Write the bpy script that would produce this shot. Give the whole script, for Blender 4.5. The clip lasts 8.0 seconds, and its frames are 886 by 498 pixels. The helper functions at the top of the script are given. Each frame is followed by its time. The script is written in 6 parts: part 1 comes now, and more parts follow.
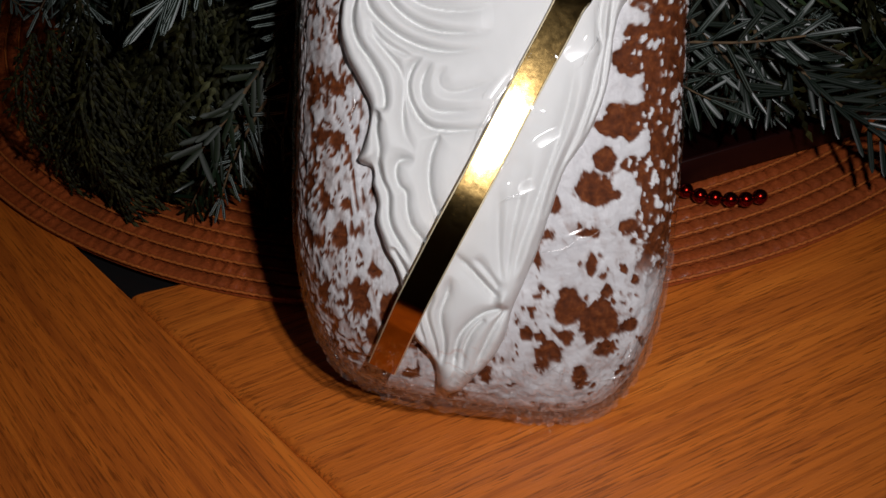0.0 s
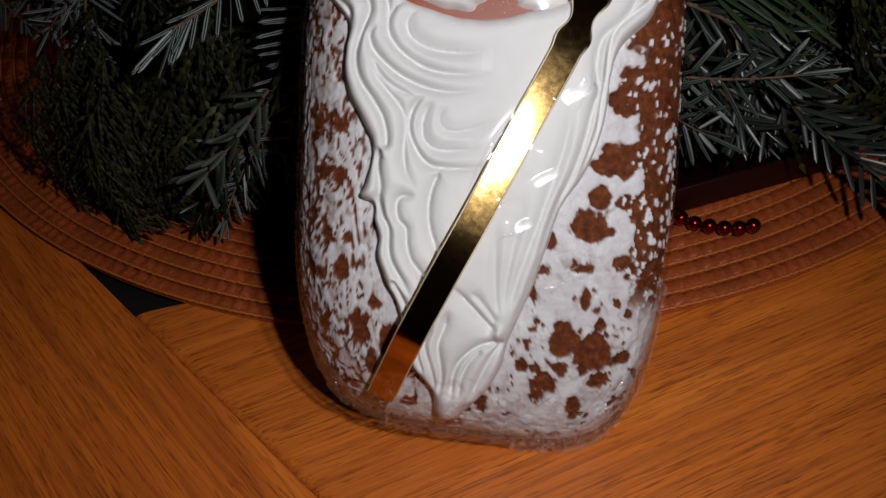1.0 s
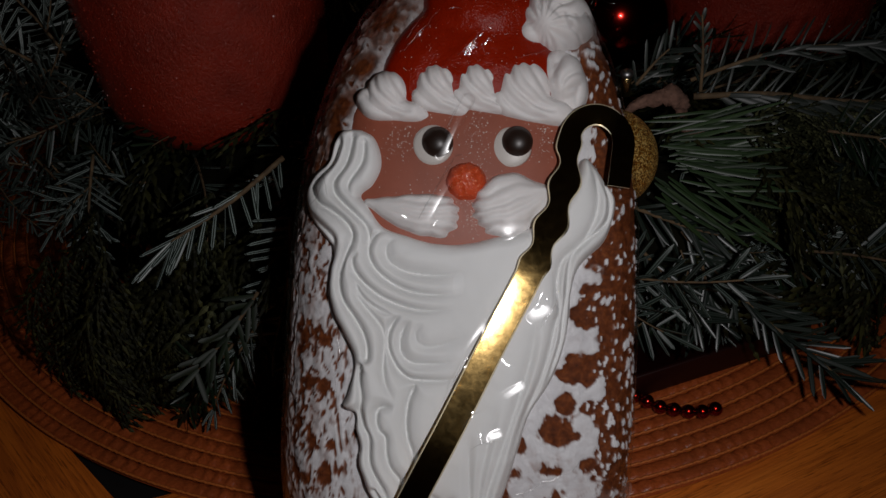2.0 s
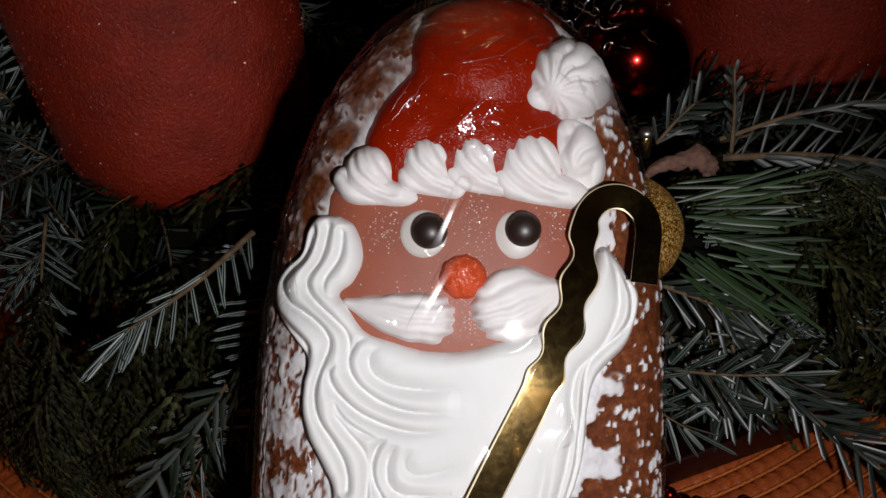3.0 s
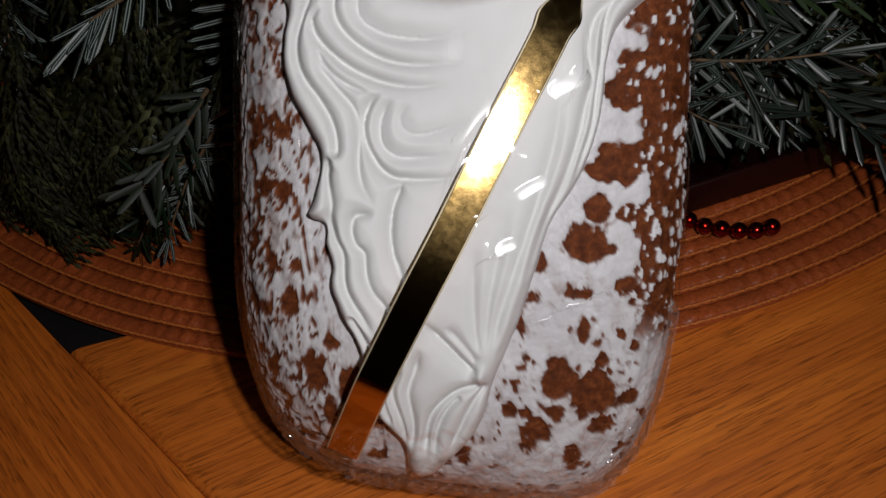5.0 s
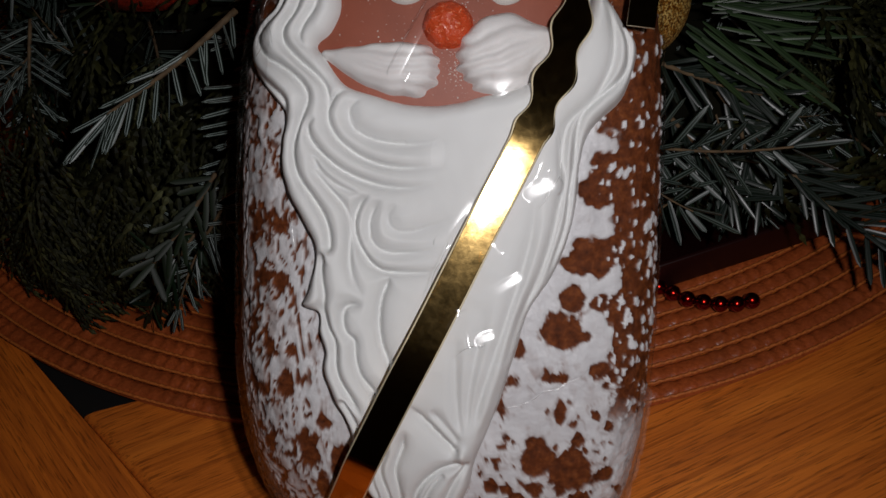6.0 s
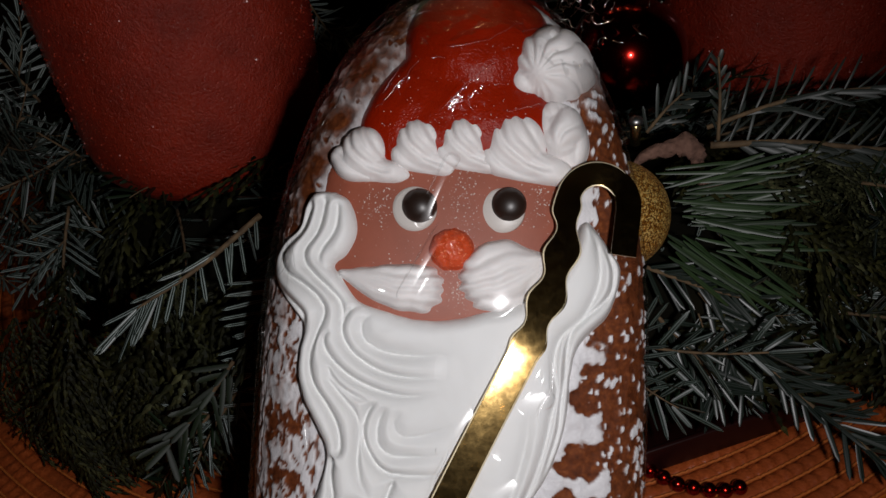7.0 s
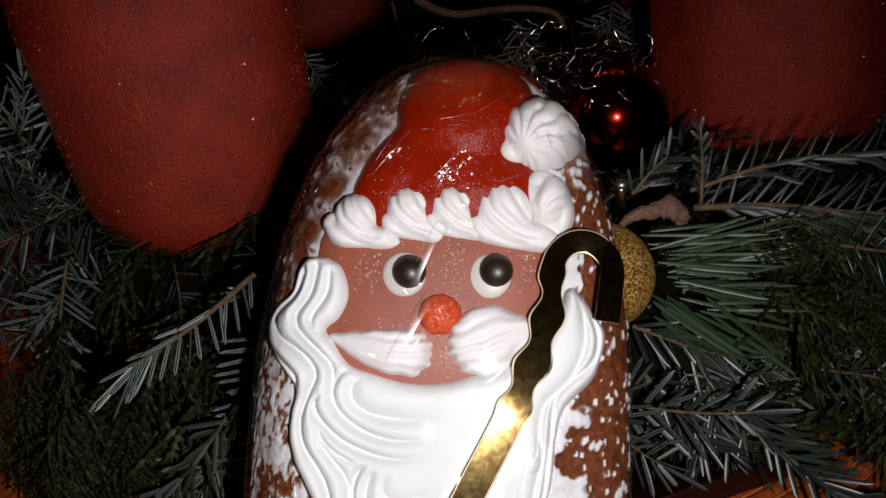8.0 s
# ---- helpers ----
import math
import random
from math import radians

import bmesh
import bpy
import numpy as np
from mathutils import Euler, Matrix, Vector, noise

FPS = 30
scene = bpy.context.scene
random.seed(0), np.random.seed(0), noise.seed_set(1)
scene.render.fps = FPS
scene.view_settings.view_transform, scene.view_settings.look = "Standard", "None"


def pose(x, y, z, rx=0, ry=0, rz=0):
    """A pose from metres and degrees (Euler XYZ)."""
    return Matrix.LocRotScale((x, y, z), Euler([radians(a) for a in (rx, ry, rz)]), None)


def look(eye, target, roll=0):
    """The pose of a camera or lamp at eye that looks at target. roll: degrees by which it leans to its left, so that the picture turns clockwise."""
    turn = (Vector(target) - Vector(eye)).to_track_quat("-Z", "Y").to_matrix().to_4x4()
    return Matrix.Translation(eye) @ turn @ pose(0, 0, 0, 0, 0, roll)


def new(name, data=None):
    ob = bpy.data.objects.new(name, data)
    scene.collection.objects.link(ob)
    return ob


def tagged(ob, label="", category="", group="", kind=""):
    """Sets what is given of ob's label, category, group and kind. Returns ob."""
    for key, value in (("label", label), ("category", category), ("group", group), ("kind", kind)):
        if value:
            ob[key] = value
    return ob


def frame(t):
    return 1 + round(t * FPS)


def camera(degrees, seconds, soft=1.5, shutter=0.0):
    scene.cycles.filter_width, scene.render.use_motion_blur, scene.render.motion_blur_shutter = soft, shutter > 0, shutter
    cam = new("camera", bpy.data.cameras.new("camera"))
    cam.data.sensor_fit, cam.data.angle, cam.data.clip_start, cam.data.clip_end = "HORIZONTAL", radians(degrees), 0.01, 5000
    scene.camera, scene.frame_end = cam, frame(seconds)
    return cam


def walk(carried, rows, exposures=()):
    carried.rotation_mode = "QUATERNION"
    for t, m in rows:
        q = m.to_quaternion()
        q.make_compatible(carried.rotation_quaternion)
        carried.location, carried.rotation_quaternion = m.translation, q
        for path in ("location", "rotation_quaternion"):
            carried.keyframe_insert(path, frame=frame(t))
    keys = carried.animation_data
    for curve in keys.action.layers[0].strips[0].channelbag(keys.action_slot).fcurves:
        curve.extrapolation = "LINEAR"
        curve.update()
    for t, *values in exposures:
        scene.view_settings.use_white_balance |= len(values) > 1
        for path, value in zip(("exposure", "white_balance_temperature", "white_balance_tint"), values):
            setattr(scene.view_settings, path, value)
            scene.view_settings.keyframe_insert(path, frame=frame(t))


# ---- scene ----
cam = camera(56.0, 8.0)
PATH = [
    (0, (0.00371, -0.08422, 0.15488), (-0.08065, 0.63938, -0.53016), -6.00),
    (0.5, (0.00219, -0.08327, 0.15344), (-0.08480, 0.62249, -0.54965), -5.69),
    (1, (0.00466, -0.08214, 0.16371), (-0.08065, 0.63711, -0.52579), -5.27),
    (1.5, (0.00739, -0.08299, 0.17970), (-0.07082, 0.71172, -0.42223), -4.80),
    (2, (0.00821, -0.08191, 0.18670), (-0.05570, 0.73461, -0.38707), -4.51),
    (2.2, (0.00990, -0.07654, 0.18644), (-0.05318, 0.74834, -0.37534), -4.33),
    (3.3, (0.00748, -0.04335, 0.18920), (-0.05679, 0.76835, -0.39132), -5.16),
    (3.5, (0.00709, -0.04503, 0.19033), (-0.05822, 0.77170, -0.38297), -5.18),
    (4, (0.00708, -0.04710, 0.17609), (-0.06249, 0.76135, -0.40835), -5.74),
    (4.5, (0.00765, -0.05387, 0.15366), (-0.07121, 0.68067, -0.52031), -6.55),
    (4.7, (0.00708, -0.05579, 0.14819), (-0.07272, 0.65736, -0.54827), -6.78),
    (5.8, (0.01156, -0.05778, 0.15421), (-0.08273, 0.64942, -0.54649), -7.63),
    (6, (0.01412, -0.05736, 0.16257), (-0.08500, 0.67738, -0.50849), -7.46),
    (6.5, (0.01556, -0.05888, 0.17523), (-0.08250, 0.74458, -0.41200), -6.40),
    (7, (0.01596, -0.05916, 0.18395), (-0.07920, 0.76915, -0.36819), -5.87),
    (7.5, (0.01859, -0.05884, 0.18907), (-0.07404, 0.78280, -0.34297), -5.57),
    (8, (0.01829, -0.05941, 0.19184), (-0.07179, 0.79025, -0.32776), -5.41),
]
walk(cam, [(t, look(eye, target, roll)) for t, eye, target, roll in PATH],
     exposures=[(0, 0.1), (0.5, 0.28), (1, 0.06), (1.5, -0.74), (2.0, -0.75), (2.6, 0.1), (3.5, 0.4), (4, 0.3), (4.5, -0.05), (5.8, -0.1), (6, -0.34), (6.5, -0.90), (7, -0.06), (7.5, 0.37), (8, 0.57)])

# ---- light ----
world = bpy.data.worlds.new("night_room")
scene.world = world
world.use_nodes = True
world.node_tree.nodes["Background"].inputs[0].default_value = (1.0, 0.62, 0.35, 1)
world.node_tree.nodes["Background"].inputs[1].default_value = 0.004

torch = new("phone_torch", bpy.data.lights.new("phone_torch", "SPOT"))
torch.data.energy, torch.data.color, torch.data.shadow_soft_size = 0.825, (1.0, 0.97, 0.985), 0.0035
torch.data.spot_size, torch.data.spot_blend = radians(117), 0.92
torch.matrix_world = look((0.040, -0.056, 0.173), (-0.015, 0.060, 0.057))


# ---- materials ----
class Mat:
    """A node material with a Principled shader and short ways to wire it."""

    def __init__(self, name, **values):
        self.m = bpy.data.materials.new(name)
        self.m.use_nodes = True
        self.t = self.m.node_tree
        self.b = self.t.nodes["Principled BSDF"]
        self.set(**values)

    def set(self, **values):
        for k, v in values.items():
            s = self.b.inputs[k.replace("_", " ")]
            s.default_value = (*v, 1) if isinstance(v, tuple) and len(v) == 3 and s.type == "RGBA" else v
        return self

    def node(self, kind, **props):
        n = self.t.nodes.new("ShaderNode" + kind)
        for k, v in props.items():
            n.inputs[k.replace("_", " ")].default_value = v
        return n

    def link(self, a, b):
        self.t.links.new(a, b)

    def coords(self, kind="Object", scale=(1, 1, 1), turn=0.0):
        c, m = self.node("TexCoord"), self.node("Mapping")
        m.inputs["Scale"].default_value = scale
        m.inputs["Rotation"].default_value = (0, 0, radians(turn))
        self.link(c.outputs[kind], m.inputs["Vector"])
        return m.outputs[0]

    def noise(self, vec, scale, detail=4, rough=0.6, distort=0.0):
        n = self.node("TexNoise", Scale=scale, Detail=detail, Roughness=rough, Distortion=distort)
        if vec:
            self.link(vec, n.inputs["Vector"])
        return n.outputs["Fac"]

    def ramp(self, fac, *stops):
        r = self.node("ValToRGB")
        e = r.color_ramp.elements
        while len(e) < len(stops):
            e.new(0.5)
        for el, (p, c) in zip(e, stops):
            el.position, el.color = p, (*c, 1) if isinstance(c, tuple) else (c, c, c, 1)
        self.link(fac, r.inputs[0])
        return r.outputs[0]

    def mix(self, fac, a, b, mode="MIX"):
        n = self.t.nodes.new("ShaderNodeMix")
        n.data_type, n.blend_type = "RGBA", mode
        for s, v in ((n.inputs[0], fac), (n.inputs[6], a), (n.inputs[7], b)):
            if isinstance(v, tuple):
                s.default_value = (*v, 1)
            elif isinstance(v, (int, float)):
                s.default_value = v
            else:
                self.link(v, s)
        return n.outputs[2]

    def colour(self, socket):
        self.link(socket, self.b.inputs["Base Color"])
        return self

    def rough(self, socket):
        self.link(socket, self.b.inputs["Roughness"])
        return self

    def bump(self, height, strength=0.3, distance=0.001):
        b = self.node("Bump", Strength=strength, Distance=distance)
        self.link(height, b.inputs["Height"])
        self.link(b.outputs[0], self.b.inputs["Normal"])
        return self

    def random(self, island=False):
        if island:
            return self.node("NewGeometry").outputs["Random Per Island"]
        return self.node("ObjectInfo").outputs["Random"]


def wood(name, dark, mid, light, streaks):
    """Oiled oak: broad bands, long streaks, and short dark pores along the grain (local x)."""
    m = Mat(name, Roughness=0.40, Coat_Weight=0.6, Coat_Roughness=0.30)
    big = m.noise(m.coords("Object", (3, 22, 22)), 2.2, 4, 0.55, 1.2)
    streak = m.noise(m.coords("Object", (6, 95, 95)), 2.0, 4, 0.6, 0.9)
    fine = m.noise(m.coords("Object", (14, 560, 560)), 1.6, 4, 0.65, 0.4)
    pores = m.noise(m.coords("Object", (85, 1500, 1500)), 1.4, 2, 0.5)
    patch = m.noise(m.coords("Object", (14, 40, 40)), 2.0, 3)
    c = m.ramp(big, (0.30, mid), (0.55, mid), (0.74, light))
    c = m.mix(m.ramp(streak, (0.44, 0.0), (0.66, streaks)), c, dark)
    c = m.mix(m.ramp(fine, (0.47, 0.0), (0.61, 0.62)), c, dark)
    c = m.mix(m.ramp(m.mix(0.25, pores, patch), (0.55, 0.0), (0.62, 0.60)), c, tuple(0.40 * x for x in dark))
    m.colour(c).rough(m.ramp(streak, (0.3, 0.34), (0.7, 0.46)))
    return m.bump(m.mix(0.5, fine, pores), 0.35, 0.0005).m


OAK = wood("oak_oiled", (0.35, 0.075, 0.009), (0.68, 0.174, 0.020), (0.82, 0.236, 0.029), 0.35)
OAK_DARK = wood("oak_oiled_redder", (0.35, 0.072, 0.008), (0.68, 0.168, 0.018), (0.82, 0.232, 0.026), 0.60)

_m = Mat("black_slate", Base_Color=(0.012, 0.011, 0.011), Roughness=0.35)
_n = _m.noise(_m.coords("Object"), 300, 4)
SLATE = _m.bump(_n, 0.2, 0.0003).m

_m = Mat("plaster_wall", Roughness=0.9)
_n = _m.noise(_m.coords("Object"), 6, 6)
PLASTER = _m.colour(_m.ramp(_n, (0.3, (0.085, 0.07, 0.055)), (0.7, (0.11, 0.095, 0.07)))).bump(_n, 0.1, 0.002).m

_m = Mat("straw_terracotta", Roughness=0.36, Specular_IOR_Level=0.55)
_v = _m.coords("Object")
_n = _m.noise(_v, 900, 3)
_n2 = _m.noise(_v, 45, 4)
_c = _m.ramp(_n, (0.3, (0.18, 0.032, 0.008)), (0.7, (0.50, 0.115, 0.030)))
_c = _m.mix(0.45, _c, (0.42, 0.080, 0.016))
STRAW = _m.colour(_m.mix(_m.ramp(_n2, (0.4, 0.0), (0.7, 0.5)), _c, (0.16, 0.04, 0.014))).bump(_n, 0.5, 0.0004).m
_m = Mat("stitch_thread", Roughness=0.5)
_n = _m.noise(_m.coords("Object"), 1500, 2)
THREAD = _m.colour(_m.ramp(_n, (0.3, (0.36, 0.085, 0.016)), (0.7, (0.66, 0.19, 0.040)))).m

# gingerbread crust under a sugar glaze; the glaze lies where the mesh carries it
_m = Mat("gingerbread_crust", Roughness=0.6, Specular_IOR_Level=0.22)
_v = _m.coords("Object")
_a = _m.node("Attribute")
_a.attribute_name = "glaze"
_n = _m.noise(_v, 700, 4)
_n2 = _m.noise(_v, 120, 4)
_brown = _m.ramp(_n, (0.25, (0.050, 0.011, 0.003)), (0.55, (0.140, 0.034, 0.008)), (0.8, (0.25, 0.072, 0.018)))
_white = _m.ramp(_n2, (0.3, (0.64, 0.63, 0.65)), (0.7, (0.76, 0.755, 0.77)))
_thin = _m.mix(0.45, _brown, (0.50, 0.40, 0.37))
_edge = _m.ramp(_a.outputs["Fac"], (0.18, 0.0), (0.60, 1.0))
_m.colour(_m.mix(_m.ramp(_a.outputs["Fac"], (0.42, 0.0), (0.88, 1.0)), _m.mix(_edge, _brown, _thin), _white))
_m.rough(_m.mix(_edge, (0.75, 0.75, 0.75), (0.38, 0.38, 0.38)))
CRUST = _m.bump(_n, 0.55, 0.0006).m

_m = Mat("royal_icing", Roughness=0.52, Specular_IOR_Level=0.3, Subsurface_Weight=0.05, Subsurface_Radius=(1.0, 0.9, 0.8), Subsurface_Scale=0.0010)
_v = _m.coords("Object")
_n = _m.noise(_v, 260, 5)
_n2 = _m.noise(_v, 60, 3)
ICING = _m.colour(_m.ramp(_n2, (0.3, (0.77, 0.775, 0.765)), (0.7, (0.82, 0.825, 0.82)))).bump(_n, 0.12, 0.0005).m
_m = Mat("meringue_white", Roughness=0.55, Subsurface_Weight=0.15, Subsurface_Radius=(1.0, 0.85, 0.8), Subsurface_Scale=0.002)
_n = _m.noise(_m.coords("Object"), 400, 5)
MERINGUE = _m.colour(_m.ramp(_n, (0.3, (0.79, 0.76, 0.75)), (0.7, (0.85, 0.825, 0.815)))).bump(_n, 0.25, 0.0005).m


def sugar(name, colour, dots, rough=0.35, speck=0.66, coat=0.3, bump=0.12, spec=0.4):
    m = Mat(name, Roughness=rough, Specular_IOR_Level=spec, Coat_Weight=coat, Coat_Roughness=0.15, Subsurface_Weight=0.1, Subsurface_Radius=(1.0, 0.4, 0.3), Subsurface_Scale=0.002)
    v = m.coords("Object")
    n, big = m.noise(v, 1700, 2), m.noise(v, 90, 4)
    c = m.ramp(big, (0.3, tuple(0.85 * x for x in colour)), (0.7, tuple(1.1 * x for x in colour)))
    m.colour(m.mix(m.ramp(n, (speck, 0.0), (speck + 0.06, 1.0)), c, dots))
    return m.bump(n, bump, 0.0003).m


FACE = sugar("pink_sugar_paste", (0.31, 0.085, 0.048), (0.60, 0.34, 0.27), 0.5, 0.70, 0.0, 0.08)
HAT = sugar("red_sugar_glaze", (0.27, 0.0115, 0.0008), (0.42, 0.03, 0.004), 0.30, 0.72, 0.0, 0.6, 0.14)
NOSE = sugar("orange_sugar", (0.60, 0.070, 0.016), (0.85, 0.26, 0.14), 0.4, 0.6, 0.2, 1.0)
EYE_WHITE = Mat("white_sugar_disc", Base_Color=(0.62, 0.58, 0.54), Roughness=0.4).m
_m = Mat("dark_chocolate", Base_Color=(0.018, 0.009, 0.006), Roughness=0.38)
CHOCOLATE = _m.bump(_m.noise(_m.coords("Object"), 500, 3), 0.1, 0.0003).m

_m = Mat("gold_foil", Base_Color=(0.74, 0.49, 0.18), Metallic=1.0, Roughness=0.22)
_v = _m.coords("Object")
_n, _n2 = _m.noise(_v, 650, 4, 0.7), _m.noise(_v, 90, 3)
_g = _m.noise(_v, 2600, 2)
_m.rough(_m.ramp(_n, (0.3, 0.070), (0.75, 0.105)))
GOLD = _m.bump(_m.mix(0.3, _g, _n), 0.025, 0.00012).m
CARD_EDGE = Mat("pressed_foil_edge", Base_Color=(0.86, 0.74, 0.50), Metallic=0.75, Roughness=0.46).m

# thin clear film: passes light straight, adds a glossy skin
film_mat = bpy.data.materials.new("clear_film")
film_mat.use_nodes = True
_t = film_mat.node_tree
_t.nodes.remove(_t.nodes["Principled BSDF"])
_out = _t.nodes["Material Output"]
_tr, _gl, _mx, _fr = (_t.nodes.new("ShaderNode" + k) for k in ("BsdfTransparent", "BsdfGlossy", "MixShader", "Fresnel"))
_gl.inputs["Roughness"].default_value = 0.04
_fr.inputs["IOR"].default_value = 1.38
_tr.inputs["Color"].default_value = (0.97, 0.97, 0.97, 1)
_nz, _bp, _tc = (_t.nodes.new("ShaderNode" + k) for k in ("TexNoise", "Bump", "TexCoord"))
_nz.inputs["Scale"].default_value, _nz.inputs["Detail"].default_value, _nz.inputs["Distortion"].default_value = 52, 2, 0.6
_bp.inputs["Strength"].default_value, _bp.inputs["Distance"].default_value = 0.07, 0.0012
_t.links.new(_tc.outputs["Object"], _nz.inputs["Vector"])
_t.links.new(_nz.outputs["Fac"], _bp.inputs["Height"])
_at, _nz2, _bp2, _gain = (_t.nodes.new("ShaderNode" + k) for k in ("Attribute", "TexNoise", "Bump", "Math"))
_at.attribute_name = "crinkle"
_nz2.inputs["Scale"].default_value, _nz2.inputs["Detail"].default_value, _nz2.inputs["Distortion"].default_value = 120, 3, 2.2
_bp2.inputs["Distance"].default_value = 0.004
_gain.operation, _gain.inputs[1].default_value = "MULTIPLY", 0.85
_t.links.new(_at.outputs["Fac"], _gain.inputs[0])
_t.links.new(_gain.outputs[0], _bp2.inputs["Strength"])
_t.links.new(_tc.outputs["Object"], _nz2.inputs["Vector"])
_t.links.new(_nz2.outputs["Fac"], _bp2.inputs["Height"])
_t.links.new(_bp.outputs[0], _bp2.inputs["Normal"])
_t.links.new(_bp2.outputs[0], _gl.inputs["Normal"])
_rg = _t.nodes.new("ShaderNodeMath")
_rg.operation, _rg.inputs[1].default_value, _rg.inputs[2].default_value = "MULTIPLY_ADD", 0.09, 0.070
_t.links.new(_at.outputs["Fac"], _rg.inputs[0])
_hz, _rg2 = _t.nodes.new("ShaderNodeAttribute"), _t.nodes.new("ShaderNodeMath")
_hz.attribute_name = "haze"
_rg2.operation, _rg2.inputs[1].default_value = "MULTIPLY_ADD", 0.12
_t.links.new(_hz.outputs["Fac"], _rg2.inputs[0])
_t.links.new(_rg.outputs[0], _rg2.inputs[2])
_t.links.new(_rg2.outputs[0], _gl.inputs["Roughness"])
_sc = _t.nodes.new("ShaderNodeMath")
_sc.operation, _sc.inputs[1].default_value, _sc.inputs[2].default_value = "MULTIPLY_ADD", 0.22, 0.014
_t.links.new(_fr.outputs[0], _sc.inputs[0])
_t.links.new(_sc.outputs[0], _mx.inputs[0])
_t.links.new(_tr.outputs[0], _mx.inputs[1])
_t.links.new(_gl.outputs[0], _mx.inputs[2])
_t.links.new(_mx.outputs[0], _out.inputs["Surface"])
FILM = film_mat


def clear(name, glossy, rough, haze):
    """Folded clear film: mostly see-through, with a sheen and a little haze."""
    m = bpy.data.materials.new(name)
    m.use_nodes = True
    t = m.node_tree
    t.nodes.remove(t.nodes["Principled BSDF"])
    tr, gl, df, a, b = (t.nodes.new("ShaderNode" + k) for k in ("BsdfTransparent", "BsdfGlossy", "BsdfDiffuse", "MixShader", "MixShader"))
    gl.inputs["Roughness"].default_value = rough
    df.inputs["Color"].default_value = (0.8, 0.78, 0.76, 1)
    a.inputs[0].default_value, b.inputs[0].default_value = haze, glossy
    t.links.new(tr.outputs[0], a.inputs[1])
    t.links.new(df.outputs[0], a.inputs[2])
    t.links.new(a.outputs[0], b.inputs[1])
    t.links.new(gl.outputs[0], b.inputs[2])
    t.links.new(b.outputs[0], t.nodes["Material Output"].inputs["Surface"])
    return m


FILM_FOLD = clear("folded_film", 0.16, 0.22, 0.02)
FILM_SKIRT = clear("crumpled_film", 0.15, 0.12, 0.12)


def wax(name, colour):
    m = Mat(name, Roughness=0.5, Specular_IOR_Level=0.4, Coat_Weight=0.45, Coat_Roughness=0.16, Subsurface_Weight=0.08, Subsurface_Radius=(1.0, 0.15, 0.1), Subsurface_Scale=0.003)
    v = m.coords("Object")
    n, n2, n3 = m.noise(v, 480, 5, 0.7), m.noise(v, 60, 6, 0.65), m.noise(v, 1300, 3)
    c = m.ramp(n2, (0.25, tuple(0.6 * x for x in colour)), (0.52, colour), (0.75, tuple(1.3 * x for x in colour)))
    c = m.mix(m.ramp(n, (0.62, 0.0), (0.72, 0.6)), c, tuple(0.35 * x for x in colour))
    m.colour(m.mix(m.ramp(n3, (0.62, 0.0), (0.72, 0.5)), c, (0.45, 0.10, 0.06)))
    m.rough(m.ramp(n3, (0.35, 0.22), (0.6, 0.5)))
    return m.bump(m.mix(0.45, n, n3), 0.9, 0.0014).m


WAX = wax("red_wax", (0.27, 0.020, 0.007))
FROST = Mat("wax_frost", Base_Color=(0.36, 0.035, 0.014), Roughness=0.34, Specular_IOR_Level=1.0).m


def needle_mat(name, dark, light, stripe, stripe_amount, rough=0.4):
    m = Mat(name, Roughness=rough, Specular_IOR_Level=0.36)
    uv = m.node("UVMap")
    sep = m.node("SeparateXYZ")
    m.link(uv.outputs[0], sep.inputs[0])
    r = m.random(True)
    c = m.ramp(r, (0.0, dark), (1.0, light))
    band = m.ramp(sep.outputs[0], (0.17, 0.0), (0.22, stripe_amount), (0.33, stripe_amount), (0.38, 0.0), (0.62, 0.0), (0.67, stripe_amount), (0.78, stripe_amount), (0.83, 0.0))
    m.colour(m.mix(band, c, stripe))
    return m.m


FIR_UNDER = needle_mat("fir_needle_underside", (0.0029, 0.0073, 0.0044), (0.0081, 0.0161, 0.0088), (0.27, 0.32, 0.305), 0.95)
FIR_TOP = needle_mat("fir_needle_top", (0.0029, 0.0081, 0.0037), (0.0096, 0.0206, 0.0081), (0.0184, 0.0294, 0.0184), 0.3, 0.30)
FIR_MIX = needle_mat("fir_needle_grey", (0.0029, 0.0073, 0.0044), (0.0104, 0.0184, 0.0110), (0.105, 0.130, 0.120), 0.8)
YEW = needle_mat("long_green_needle", (0.0045, 0.0120, 0.0038), (0.0260, 0.0520, 0.0170), (0.0480, 0.0760, 0.0340), 0.45, 0.40)
# copy of FIR_MIX with its stripes dimmed: shade put into the needle colour
FIR_SHADED = needle_mat("fir_needle_shaded", (0.0029, 0.0073, 0.0044), (0.0095, 0.0170, 0.0100), (0.030, 0.037, 0.034), 0.8, 0.32)
FIR_GREY = needle_mat("fir_needle_dull", (0.010, 0.014, 0.011), (0.030, 0.037, 0.031), (0.055, 0.064, 0.057), 0.4, 0.42)
FIR_BROAD = needle_mat("fir_needle_broad", (0.004, 0.008, 0.003), (0.010, 0.018, 0.007), (0.017, 0.026, 0.012), 0.3, 0.55)


def leafy(name, a, b):
    m = Mat(name, Roughness=0.6, Specular_IOR_Level=0.12)
    n = m.noise(m.coords("Object"), 160, 3)
    r = m.random(True)
    # skewed random tone: most scales dark, a few pale as if lit
    m.colour(m.mix(0.30, m.ramp(r, (0.0, tuple(0.5 * x for x in a)), (0.6, a), (1.0, b)), m.ramp(n, (0.42, tuple(0.3 * x for x in a)), (0.75, b))))
    return m.m


